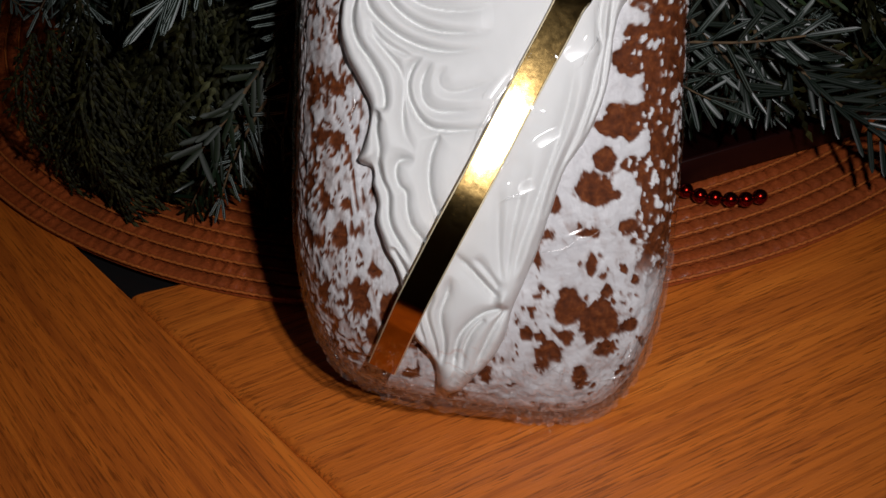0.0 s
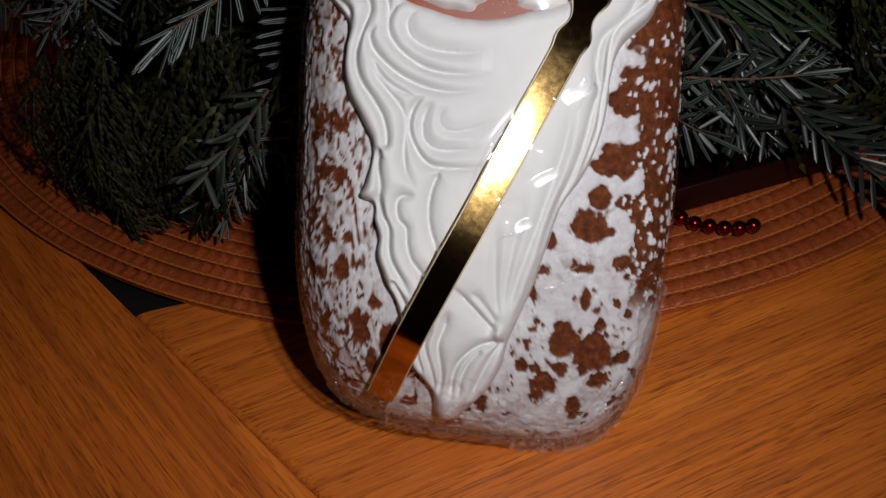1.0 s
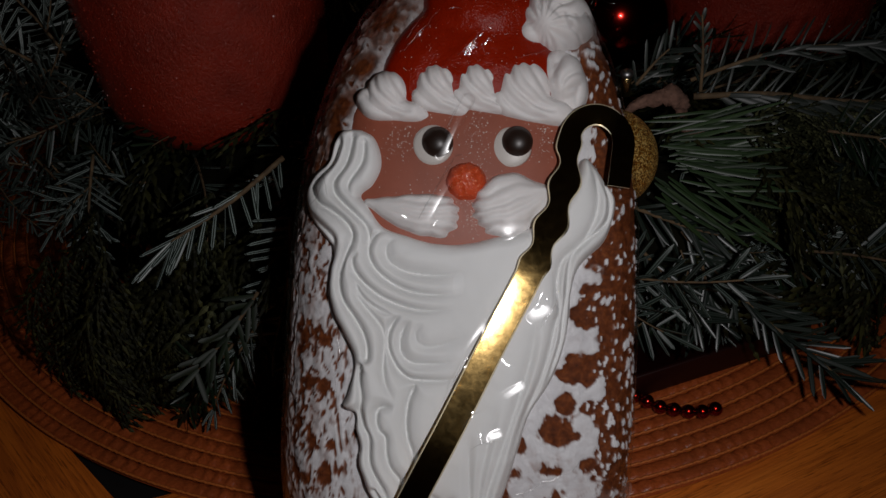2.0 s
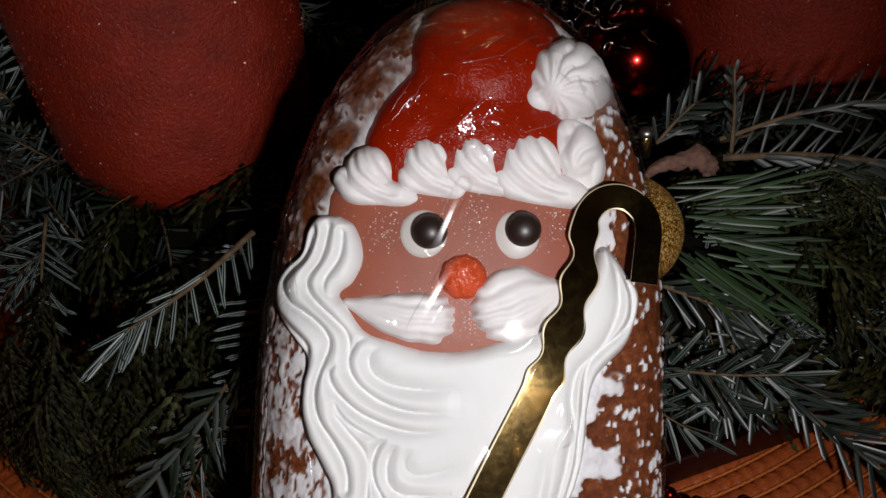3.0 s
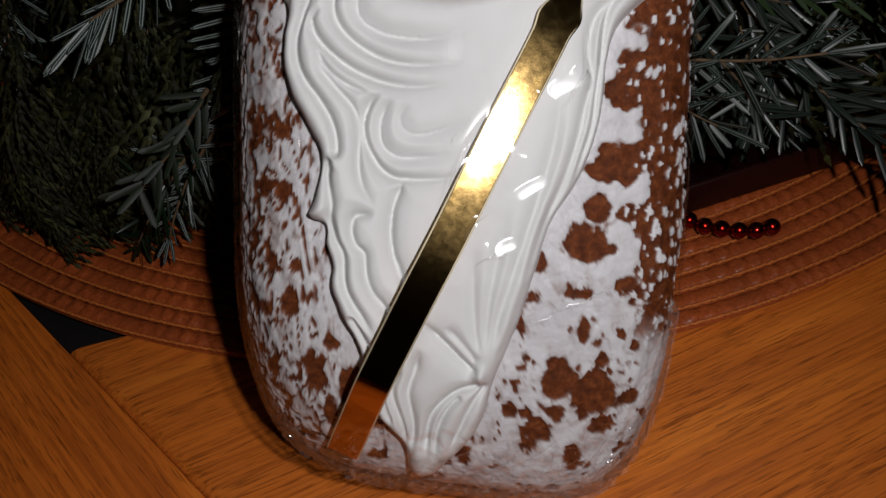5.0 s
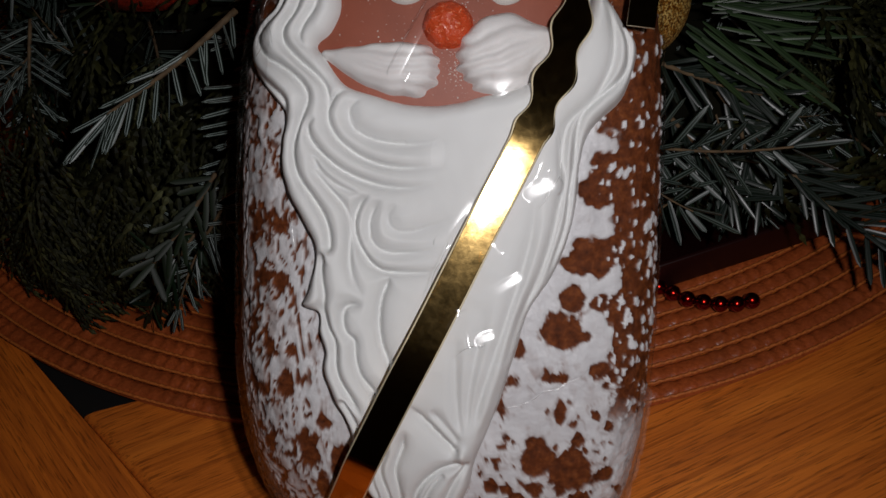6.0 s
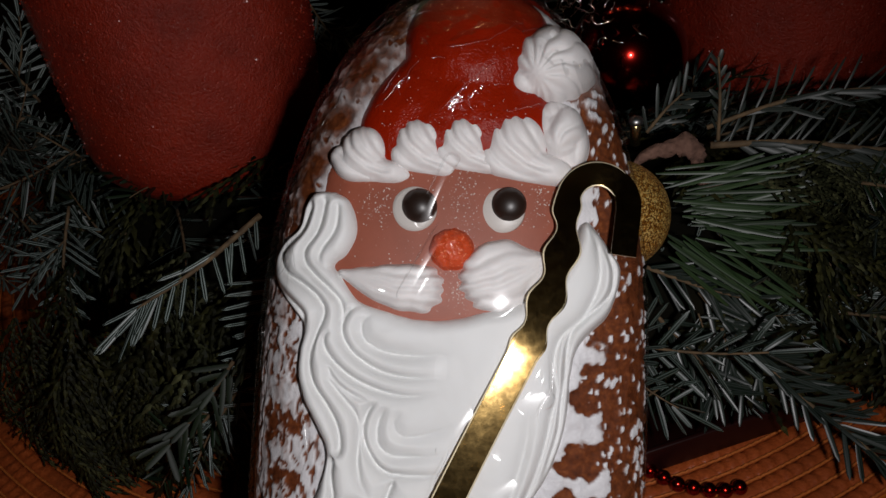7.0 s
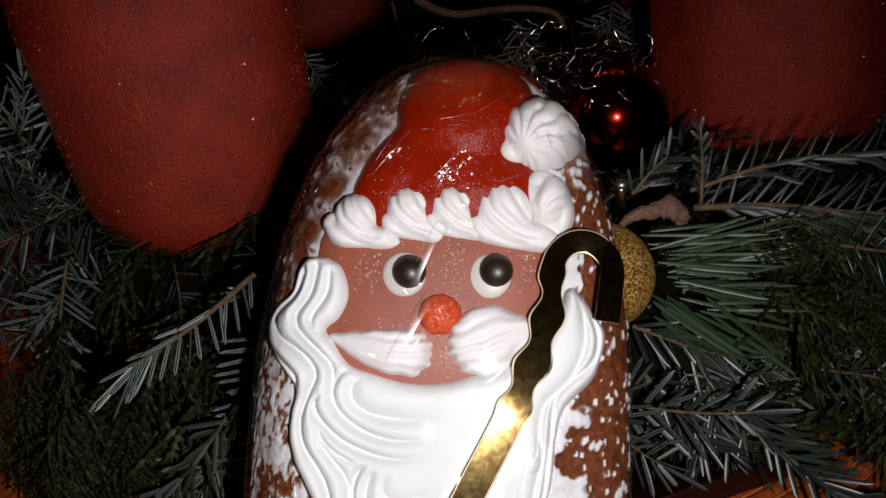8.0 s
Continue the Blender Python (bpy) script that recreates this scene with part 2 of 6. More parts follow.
THUJA = leafy("cypress_scales", (0.0170, 0.0195, 0.0085), (0.0950, 0.0980, 0.0440))
# yellower cypress, also darker: the left side's weaker light is in its colour
THUJA_DIM = leafy("cypress_scales_dim", (0.0105, 0.0112, 0.0034), (0.0540, 0.0530, 0.0165))
_m = Mat("twig_bark", Roughness=0.8)
_n = _m.noise(_m.coords("Object"), 350, 5)
BARK = _m.colour(_m.ramp(_n, (0.3, (0.05, 0.030, 0.014)), (0.7, (0.15, 0.095, 0.045)))).bump(_n, 0.5, 0.0008).m
_m = Mat("rough_root_bark", Roughness=0.85)
_n = _m.noise(_m.coords("Object"), 420, 6, 0.7)
ROOT = _m.colour(_m.ramp(_n, (0.3, (0.09, 0.040, 0.026)), (0.7, (0.26, 0.14, 0.10)))).bump(_n, 0.8, 0.0015).m
# straw coloured near black, to stand for the shade in the wreath's gaps
_m = Mat("straw_core_shade", Roughness=0.95, Specular_IOR_Level=0.05)
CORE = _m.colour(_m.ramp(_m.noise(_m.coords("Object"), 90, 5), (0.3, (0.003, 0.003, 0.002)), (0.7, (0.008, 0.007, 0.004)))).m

_m = Mat("dark_red_glass", Base_Color=(0.16, 0.006, 0.004), Metallic=1.0, Roughness=0.15, Coat_Weight=0.25)
BALL_RED = _m.m
_m = Mat("gold_glitter", Metallic=0.6, Roughness=0.45)
_v = _m.coords("Object")
_vo = _m.node("TexVoronoi", Scale=3300.0)
_m.link(_v, _vo.inputs["Vector"])
_m.colour(_m.ramp(_vo.outputs["Color"], (0.3, (0.16, 0.05, 0.005)), (0.55, (0.60, 0.26, 0.03)), (0.72, (1.0, 0.72, 0.24))))
GLITTER = _m.bump(_vo.outputs["Color"], 1.0, 0.0005).m
_m = Mat("red_pearl", Base_Color=(0.30, 0.010, 0.006), Metallic=1.0, Roughness=0.22, Coat_Weight=0.3)
PEARL = _m.m
TINSEL = Mat("silver_tinsel", Base_Color=(0.80, 0.76, 0.68), Metallic=1.0, Roughness=0.15).m
CAP = Mat("gold_cap_metal", Base_Color=(0.85, 0.68, 0.35), Metallic=1.0, Roughness=0.25).m
_m = Mat("maroon_lacquer", Roughness=0.28, Coat_Weight=0.4)
_n = _m.noise(_m.coords("Object"), 120, 3)
MAROON = _m.colour(_m.ramp(_n, (0.3, (0.006, 0.0006, 0.0006)), (0.7, (0.010, 0.0011, 0.0010)))).m
MAROON_RIM = Mat("maroon_rim", Base_Color=(0.016, 0.002, 0.0017), Roughness=0.4).m
METAL = Mat("brushed_metal", Base_Color=(0.4, 0.4, 0.4), Metallic=1.0, Roughness=0.4).m
_m = Mat("warm_bulb", Base_Color=(1, 0.8, 0.6))
_m.set(Emission_Color=(1.0, 0.62, 0.32), Emission_Strength=15.0)
BULB = _m.m


# ---- building helpers ----
def shade(me, smooth=True):
    me.polygons.foreach_set("use_smooth", [smooth] * len(me.polygons))
    return me


def to_mesh(bm, name):
    me = bpy.data.meshes.new(name)
    bm.to_mesh(me)
    bm.free()
    return me


def part(name, data, material, parent, label="", smooth=True):
    """Links a bmesh or mesh as one mesh object under a thing or under a part."""
    me = to_mesh(data, name) if isinstance(data, bmesh.types.BMesh) else data
    if smooth:
        shade(me)
    if material and not me.materials:
        me.materials.append(material)
    ob = new(name, me)
    if parent:
        ob.parent = parent
    return tagged(ob, label)


def thing(name, m, label, category, group="", kind=""):
    ob = new(name)
    ob.matrix_world = m
    ob.empty_display_size = 0.01
    return tagged(ob, label, category, group, kind)


def box_bm(lo, hi, bevel=0.0, segs=2):
    bm = bmesh.new()
    bmesh.ops.create_cube(bm, size=1)
    for v in bm.verts:
        v.co = Vector([lo[k] + (v.co[k] + 0.5) * (hi[k] - lo[k]) for k in range(3)])
    if bevel:
        bmesh.ops.bevel(bm, geom=bm.edges[:], offset=bevel, segments=segs, affect="EDGES", profile=0.5)
    return bm


def lathe(profile, segs=48, wobble=None):
    """A solid of revolution round z from (radius, height) pairs; wobble(angle, height) scales the radius."""
    vs, fs = [], []
    n = len(profile)
    for j in range(segs):
        a = 2 * math.pi * j / segs
        for r, z in profile:
            k = wobble(a, z) if wobble else 1.0
            vs.append((r * k * math.cos(a), r * k * math.sin(a), z))
    for j in range(segs):
        for i in range(n - 1):
            a, b = j * n + i, (j + 1) % segs * n + i
            fs.append((a, b, b + 1, a + 1))
    me = bpy.data.meshes.new("lathe")
    me.from_pydata(vs, [], fs)
    bm = bmesh.new()
    bm.from_mesh(me)
    bmesh.ops.remove_doubles(bm, verts=bm.verts[:], dist=1e-6)
    bmesh.ops.recalc_face_normals(bm, faces=bm.faces[:])
    return bm


def tube(points, radii, sides=6):
    """A mesh tube along points, closed at both ends."""
    pts = [Vector(p) for p in points]
    vs, fs = [], []
    ref = Vector((0.13, 0.27, 0.95)).normalized()
    for i, p in enumerate(pts):
        d = (pts[min(i + 1, len(pts) - 1)] - pts[max(i - 1, 0)]).normalized()
        a = d.cross(ref).normalized()
        b = d.cross(a)
        r = radii[i] if isinstance(radii, (list, tuple)) else radii
        for k in range(sides):
            t = 2 * math.pi * k / sides
            vs.append(p + a * (r * math.cos(t)) + b * (r * math.sin(t)))
    for i in range(len(pts) - 1):
        for k in range(sides):
            k2 = (k + 1) % sides
            fs.append((i * sides + k, i * sides + k2, (i + 1) * sides + k2, (i + 1) * sides + k))
    fs.append(tuple(range(sides))[::-1])
    fs.append(tuple(len(vs) - sides + k for k in range(sides)))
    me = bpy.data.meshes.new("tube")
    me.from_pydata(vs, [], fs)
    return me


def spline(ctrl, n):
    """n points on a Catmull-Rom curve through the rows of ctrl (any number of columns)."""
    c = np.asarray(ctrl, float)
    c = np.vstack([2 * c[0] - c[1], c, 2 * c[-1] - c[-2]])
    out = []
    for s in np.linspace(0, len(c) - 3 - 1e-9, n):
        i, t = int(s), s - int(s)
        p0, p1, p2, p3 = c[i], c[i + 1], c[i + 2], c[i + 3]
        out.append(0.5 * (2 * p1 + (p2 - p0) * t + (2 * p0 - 5 * p1 + 4 * p2 - p3) * t * t + (3 * p1 - p0 - 3 * p2 + p3) * t ** 3))
    return np.array(out)


def grid_faces(nu, nv, wrap=False):
    i, j = np.meshgrid(np.arange(nv - 1), np.arange(nu if wrap else nu - 1), indexing="ij")
    a, b = i * nu + j, i * nu + (j + 1) % nu
    return np.stack([a, b, b + nu, a + nu], -1).reshape(-1, 4)


def mesh_np(name, verts, faces):
    me = bpy.data.meshes.new(name)
    me.from_pydata(verts.tolist(), [], faces.tolist())
    me.update()
    return me


def vnoise(p, scale, octaves=3, seed=0.0):
    """Fractal noise at the rows of p."""
    return np.array([noise.fractal(Vector((x * scale + seed, y * scale, z * scale + seed)), 0.7, 2.0, octaves) for x, y, z in p])


# ---- room ----
FLOOR = -0.76
ROOM = 1.15
CEIL = 1.2


def wall(name, lo, hi):
    ob = part(name, box_bm(lo, hi), PLASTER, None, smooth=False)
    return tagged(ob, "dim cream plastered room wall", "wall", kind="structure")


tagged(part("floor", box_bm((-ROOM, -ROOM, FLOOR - 0.1), (ROOM, ROOM, FLOOR)), OAK_DARK, None, smooth=False), "dark wooden floor in the dim room", "floor", kind="structure")
tagged(part("ceiling", box_bm((-ROOM, -ROOM, CEIL), (ROOM, ROOM, CEIL + 0.1)), PLASTER, None, smooth=False), "dim plastered ceiling", "ceiling", kind="structure")
wall("wall_north", (-ROOM, ROOM, FLOOR), (ROOM, ROOM + 0.1, CEIL))
wall("wall_south", (-ROOM, -ROOM - 0.1, FLOOR), (ROOM, -ROOM, CEIL))
wall("wall_east", (ROOM, -ROOM - 0.1, FLOOR), (ROOM + 0.1, ROOM + 0.1, CEIL))
wall("wall_west", (-ROOM - 0.1, -ROOM - 0.1, FLOOR), (-ROOM, ROOM + 0.1, CEIL))

LAMP_Z = 0.76
lamp = thing("ceiling_lamp", pose(-0.02, 0.50, LAMP_Z, 0, 0, -14), "metal bar lamp with four small warm bulbs", "lamp")
part("bar", box_bm((-0.27, -0.012, 0.019), (0.27, 0.012, 0.036), 0.004), METAL, lamp)
part("stem", tube([(0, 0, 0.03), (0, 0, CEIL - LAMP_Z)], 0.006, 10), METAL, lamp)
for k in range(4):
    bulb = lathe([(0, -0.016), (0.007, -0.014), (0.0115, -0.006), (0.0115, 0.002), (0.007, 0.016), (0, 0.020)], 20)
    ob = part("bulb", bulb, BULB, lamp, "warm glowing bulb")
    ob.location = (-0.225 + 0.15 * k, 0, 0)

# ---- table: two boards meeting at a slanting joint round a black inlay ----
CORNER = Vector((-0.099, 0.064))
EDGE = Vector((math.cos(radians(17)), math.sin(radians(17))))
SEAM = Vector((math.cos(radians(-42)), math.sin(radians(-42))))
table = thing("table", pose(0, 0.25, FLOOR), "oiled oak table with a mitred frame and black inlay", "table")
table_inv = table.matrix_world.inverted()


def board(name, corners, turn, material, top=0.0, thick=0.03, bevel=0.0012, rounded=0.0):
    """A prism board whose local x runs along its grain; its last edge may be worn round."""
    bm = bmesh.new()
    rot = Matrix.Rotation(-radians(turn), 2)
    c0 = Vector(corners[0])
    base = [rot @ (Vector(c) - c0) for c in corners]
    lo = [bm.verts.new((p.x, p.y, top - thick)) for p in base]
    hi = [bm.verts.new((p.x, p.y, top)) for p in base]
    n = len(base)
    bm.faces.new(hi)
    bm.faces.new(lo[::-1])
    for k in range(n):
        bm.faces.new((lo[k], lo[(k + 1) % n], hi[(k + 1) % n], hi[k]))
    bmesh.ops.recalc_face_normals(bm, faces=bm.faces[:])
    if rounded:
        bmesh.ops.bevel(bm, geom=[bm.edges.get((hi[-1], hi[0]))], offset=rounded, segments=6, affect="EDGES", profile=0.5)
        for v in bm.verts:
            if v.co.z > top - 1.2 * rounded:
                v.co.z = top + 0.5 * (v.co.z - top)
    else:
        bmesh.ops.bevel(bm, geom=[e for e in bm.edges if all(abs(v.co.z - top) < 1e-6 for v in e.verts)], offset=bevel, segments=3, affect="EDGES", profile=0.5)
    ob = part(name, bm, material, table, smooth=rounded > 0)
    if rounded:
        ob.data.set_sharp_from_angle(angle=radians(35))
    ob.matrix_local = table_inv @ pose(c0.x, c0.y, 0, 0, 0, turn)
    return ob


def at(a, b):
    return CORNER + EDGE * a + SEAM * b


far = CORNER - SEAM * 0.62
board("front_board", [at(0.0003, 0.0), at(0.62, 0.0), at(0.62, 0.30), at(0.0003, 0.30)], 26.5, OAK, rounded=0.0036)
left_n = Vector((SEAM.y, -SEAM.x))
board("side_board", [CORNER - left_n * 0.0001 - SEAM * 0.62, CORNER + SEAM * 0.30 - left_n * 0.0001, CORNER + SEAM * 0.30 + left_n * 0.26, far + left_n * 0.26], -45, OAK_DARK, bevel=0.0002)
inlay = [CORNER - SEAM * 0.0, CORNER + EDGE * 0.62, CORNER + EDGE * 0.62 - SEAM * 0.62, CORNER - SEAM * 0.62]
board("inlay", inlay, 17, SLATE, top=-0.0025, thick=0.02)
for sx, sy in ((-0.36, 0.05), (0.40, 0.02), (-0.46, 0.42), (0.02, 0.60)):
    leg = part("leg", box_bm((-0.03, -0.03, 0), (0.03, 0.03, 0.731), 0.004), OAK_DARK, table)
    leg.matrix_local = table_inv @ pose(sx, sy, FLOOR)

# ---- round placemat: coiled braided straw rows ----
MAT_C, MAT_R = Vector((-0.0135, 0.2744)), 0.2186
placemat = thing("placemat", pose(MAT_C.x, MAT_C.y, 0), "round terracotta placemat of coiled braided straw", "placemat")
ROW = 0.0049
for k in range(36):
    r0 = MAT_R - ROW * (k + 0.5)
    segs = int(2 * math.pi * r0 / 0.0011)
    prof = [(-0.5, 0.35), (-0.42, 0.70), (-0.2, 0.96), (0.0, 1.0), (0.2, 0.96), (0.42, 0.70), (0.5, 0.35 if k else 0.0)]
    th = np.linspace(0, 2 * math.pi, segs, endpoint=False)
    vs = []
    phase = k * 1.7
    for px, pz in prof:
        braid = 0.5 + 0.5 * np.sin(th * r0 / 0.0042 * 2 * math.pi + phase + 4.5 * abs(px) + 0.8 * np.sin(th * 61 + k))
        rr = r0 + ROW * px * 0.98
        z = 0.0004 + pz * (0.0018 + 0.0011 * braid * (0.6 + 0.4 * np.sin(th * 37 + k)))
        vs.append(np.stack([rr * np.cos(th), rr * np.sin(th), z], -1))
    V = np.stack(vs, 1).reshape(-1, 3)
    F = grid_faces(len(prof), segs)
    j = np.arange(len(prof) - 1)
    F = np.vstack([F, np.stack([(segs - 1) * len(prof) + j, (segs - 1) * len(prof) + j + 1, j + 1, j], -1)])
    part("braid", mesh_np("braid", V, F), STRAW, placemat)
    tr = r0 + ROW * 0.5
    pts = np.stack([tr * np.cos(th), tr * np.sin(th), 0.0023 + 0.0002 * np.sin(th * tr / 0.0025 * 2 * math.pi)], -1)
    sides = 5
    ring = []
    for q in range(sides):
        t = 2 * math.pi * q / sides
        ring.append(pts + np.stack([np.cos(th) * 0.00042 * math.cos(t), np.sin(th) * 0.00042 * math.cos(t), np.full(segs, 0.00042 * math.sin(t))], -1))
    V = np.stack(ring, 1).reshape(-1, 3)
    F = []
    i = np.arange(segs)
    for q in range(sides):
        q2 = (q + 1) % sides
        F.append(np.stack([i * sides + q, i * sides + q2, (i + 1) % segs * sides + q2, (i + 1) % segs * sides + q], -1))
    part("stitch", mesh_np("stitch", V, np.vstack(F)), THREAD, placemat)

# ---- maroon plate under the wreath ----
plate = thing("plate", pose(0.0496, 0.0980, 0.0036, 0, 0, 21.5), "dark maroon lacquered plate under the wreath", "plate")
part("dish", box_bm((-0.022, 0.0015, 0.0), (0.06, 0.15, 0.0075), 0.001), MAROON, plate)
part("rim", box_bm((-0.022, 0.0, 0.0), (0.06, 0.0014, 0.0088), 0.0004), MAROON_RIM, plate)

# ---- gingerbread ----
UPV, OUT = Vector((0, 0.640, 0.768)).normalized(), Vector((0, -0.768, 0.640)).normalized()
GB = Matrix(((1, UPV.x, OUT.x, 0), (0, UPV.y, OUT.y, 0), (0, UPV.z, OUT.z, 0), (0, 0, 0, 1)))
gingerbread = thing("gingerbread", GB, "glazed brown gingerbread with white piped icing in clear film", "gingerbread")
HALF, V0, TOPB, LOWB = 0.0400, 0.098, 0.0805, 0.0780


def shift(v):
    return 0.072 * (v - V0)


def skew(u, v):
    """The foot of the loaf slants down towards its right corner."""
    return -0.16 * u * np.clip((V0 - v) / LOWB, 0, 1) ** 2


def outline(theta, grow=1.0):
    c, s = np.cos(theta), np.sin(theta)
    n = np.where(s > 0, 2.2, 4.2)
    b = np.where(s > 0, TOPB, LOWB)
    v = V0 + b * grow * np.sign(s) * np.abs(s) ** (2 / n)
    u = HALF * grow * np.sign(c) * np.abs(c) ** (2 / n)
    return u, v + skew(u, v)


def even_angles(n):
    """Angles that step evenly along the loaf's outline."""
    th = np.linspace(0, 2 * math.pi, 24001)
    u, v = outline(th)
    run = np.concatenate([[0], np.cumsum(np.hypot(np.diff(u), np.diff(v)))])
    return np.interp(np.arange(n) / n * run[-1], run, th)


def radial(u, v):
    """0 at the middle of the loaf, 1 at its outline."""
    n = np.where(v > V0, 2.2, 4.2)
    b = np.where(v > V0, TOPB, LOWB)
    v = v - skew(u - shift(v), v)
    return (np.abs((u - shift(v)) / HALF) ** n + np.abs((v - V0) / b) ** n) ** (1 / n)


def edge_w(v):
    return -0.014 - 0.0035 * np.clip((0.06 - v) / 0.045, 0, 1)


def surf(u, v):
    r = np.clip(radial(u, v), 0, 1)
    return edge_w(v) - 0.10 * u * (1 - r ** 6) + 0.0130 * np.sqrt(np.clip(1 - r ** 6, 0, 1))


def smooth01(x):
    x = np.clip(x, 0, 1)
    return x * x * (3 - 2 * x)


# holes in the glaze: u, v, half-width, half-height
HOLES_RIGHT = [
    (0.0270, 0.0902, 0.0033, 0.0030), (0.0262, 0.0787, 0.0050, 0.0034), (0.0222, 0.0714, 0.0024, 0.0020), (0.0193, 0.0652, 0.0038, 0.0031),
    (0.0120, 0.0630, 0.0013, 0.0018), (0.0181, 0.0572, 0.0028, 0.0010), (0.0243, 0.0643, 0.0010, 0.0009), (0.0191, 0.0506, 0.0014, 0.0021),
    (0.0222, 0.0451, 0.0011, 0.0016), (0.0146, 0.0420, 0.0029, 0.0034), (0.0202, 0.0387, 0.0046, 0.0042), (0.0279, 0.0472, 0.0008, 0.0008),
    (0.0266, 0.0378, 0.0016, 0.0012), (0.0059, 0.0369, 0.0012, 0.0012), (0.0088, 0.0362, 0.0010, 0.0010), (0.0102, 0.0325, 0.0024, 0.0022),
    (0.0168, 0.0279, 0.0015, 0.0021),
]
HOLES_LEFT = [
    (-0.0303, 0.0870, 0.0010, 0.0015), (-0.0303, 0.0770, 0.0016, 0.0018), (-0.0332, 0.0654, 0.0014, 0.0014), (-0.0306, 0.0575, 0.0016, 0.0021),
    (-0.0241, 0.0506, 0.0016, 0.0013), (-0.0273, 0.0454, 0.0019, 0.0036), (-0.0213, 0.0412, 0.0018, 0.0048), (-0.0257, 0.0376, 0.0011, 0.0026),
    (-0.0291, 0.0642, 0.0010, 0.0010),
]


def loaf_mesh():
    NT, NR = 760, 128
    th = even_angles(NT)
    rr = np.concatenate([np.linspace(0.02, 0.9, NR - 40), 0.9 + 0.1 * np.sin(np.linspace(0, math.pi / 2, 41))[1:]])
    ou, ov = outline(th)
    U, Vv = rr[:, None] * ou[None], V0 + rr[:, None] * (ov - V0)[None]
    R = np.repeat(rr[:, None], NT, 1)
    U = U + shift(Vv)
    Wf = edge_w(Vv) - 0.10 * U * (1 - R ** 6) + 0.0130 * np.sqrt(np.clip(1 - R ** 6, 0, 1))
    Wf = np.maximum(Wf, (0.0008 - 0.768 * Vv) / 0.640)
    P = np.stack([U, Vv, Wf], -1).reshape(-1, 3)
    u, v, r = P[:, 0], P[:, 1], R.reshape(-1)
    n1 = vnoise(P, 210, 3)
    n2 = vnoise(P, 520, 3, 7.3)
    n3 = vnoise(P * np.array([1.0, 0.45, 1.0]), 330, 3, 3.1)
    cell = np.array([noise.voronoi(Vector((x * 205 + 0.9 * a, y * 175 + 0.5 * b, 4.0)))[0][0] for (x, y, _), a, b in zip(P, n1, n2)])
    dots = np.array([noise.voronoi(Vector((x * 740 + 0.3 * a, y * 430 + 0.3 * a, z * 740)))[0][0] for (x, y, z), a in zip(P, n2)])
    fine = np.array([noise.voronoi(Vector((x * 470 + 0.4 * a, y * 400 + 0.4 * b, 1.0)))[0][0] for (x, y, _), a, b in zip(P, n2, n1)])
    left = smooth01((-0.026 - u) / 0.008)
    right = smooth01((u - 0.004) / 0.01) * smooth01((v - 0.052) / 0.012)
    rim = 0.20 + 0.40 * n1 + 0.10 * left - 0.30 * right
    glaze = 0.88 - 0.95 * smooth01((rim - cell) / 0.22) + 0.10 * n3 - 0.34 * left * smooth01((n3 + 0.15) / 0.45) - 0.5 * smooth01((v - 0.135) / 0.03) * smooth01((0.004 - u) / 0.02) * smooth01((n3 + 0.2) / 0.4)
    glaze -= 0.6 * smooth01((0.23 + 0.50 * n1 - fine) / 0.17) * (0.4 - 0.35 * right + 0.75 * smooth01((0.064 - v) / 0.02) + 0.5 * left)
    worm = vnoise(P, 230, 2, 6.1)
    glaze -= 0.62 * smooth01((0.10 - np.abs(worm)) / 0.10) * np.clip(0.30 * smooth01((0.062 - v) / 0.012) + 0.5 * left, 0, 1)
    vein = vnoise(P * np.array([1.0, 0.3, 1.0]), 400, 2, 11.0)
    glaze -= 0.75 * smooth01((0.13 - np.abs(vein)) / 0.10) * smooth01((-0.0215 - u) / 0.006) * smooth01((0.135 - v) / 0.02)
    for hu, hv, a, b in HOLES_RIGHT + HOLES_LEFT:
        d = np.sqrt(((u - hu) / a) ** 2 + ((v - hv) / b) ** 2) + 0.25 * n2 + 0.45 * n1
        glaze -= 1.1 * smooth01((1.18 - d) / 0.40)
    low = smooth01((0.046 - v) / 0.02)
    glaze -= low * 0.12 * smooth01((n1 + 0.05) / 0.3)
    flank = smooth01((u - shift(v) - 0.0285 - 0.09 * (0.08 - v) - 0.0045 * n1 - 0.0022 * np.sin(v * 520)) / 0.002) * smooth01((v - 0.044) / 0.010) * smooth01((0.165 - v) / 0.02)
    fleck = 0.12 + 0.95 * smooth01((0.33 + 0.10 * smooth01((0.095 - v) / 0.03) + 0.20 * n1 - dots) / 0.12)
    glaze = glaze * (1 - flank) + fleck * flank
    glaze += 1.0 * smooth01((1.15 - np.hypot((u - 0.0283) / 0.0030, (v - 0.1290) / 0.0046) + 0.5 * n2) / 0.3)
    glaze = np.clip(glaze, 0, 1)
    bare = smooth01((v - 0.10) / 0.03) * smooth01((r - 0.74) / 0.12) * smooth01((0.0 - u) / 0.012)
    glaze = glaze * (1 - bare) + np.minimum(glaze, 0.30 + 0.55 * n1) * bare
    lift = 0.00042 * smooth01((glaze - 0.35) / 0.3) + 0.00030 * n1 + 0.00018 * n2
    lift *= np.where(r > 0.995, 0.6, 1.0)
    nrm = np.stack([r ** 3 * np.tile(np.cos(th), len(rr)), r ** 3 * np.tile(np.sin(th), len(rr)), np.sqrt(np.clip(1 - r ** 6, 0, 1)) + 0.05], -1)
    nrm /= np.linalg.norm(nrm, axis=1)[:, None]
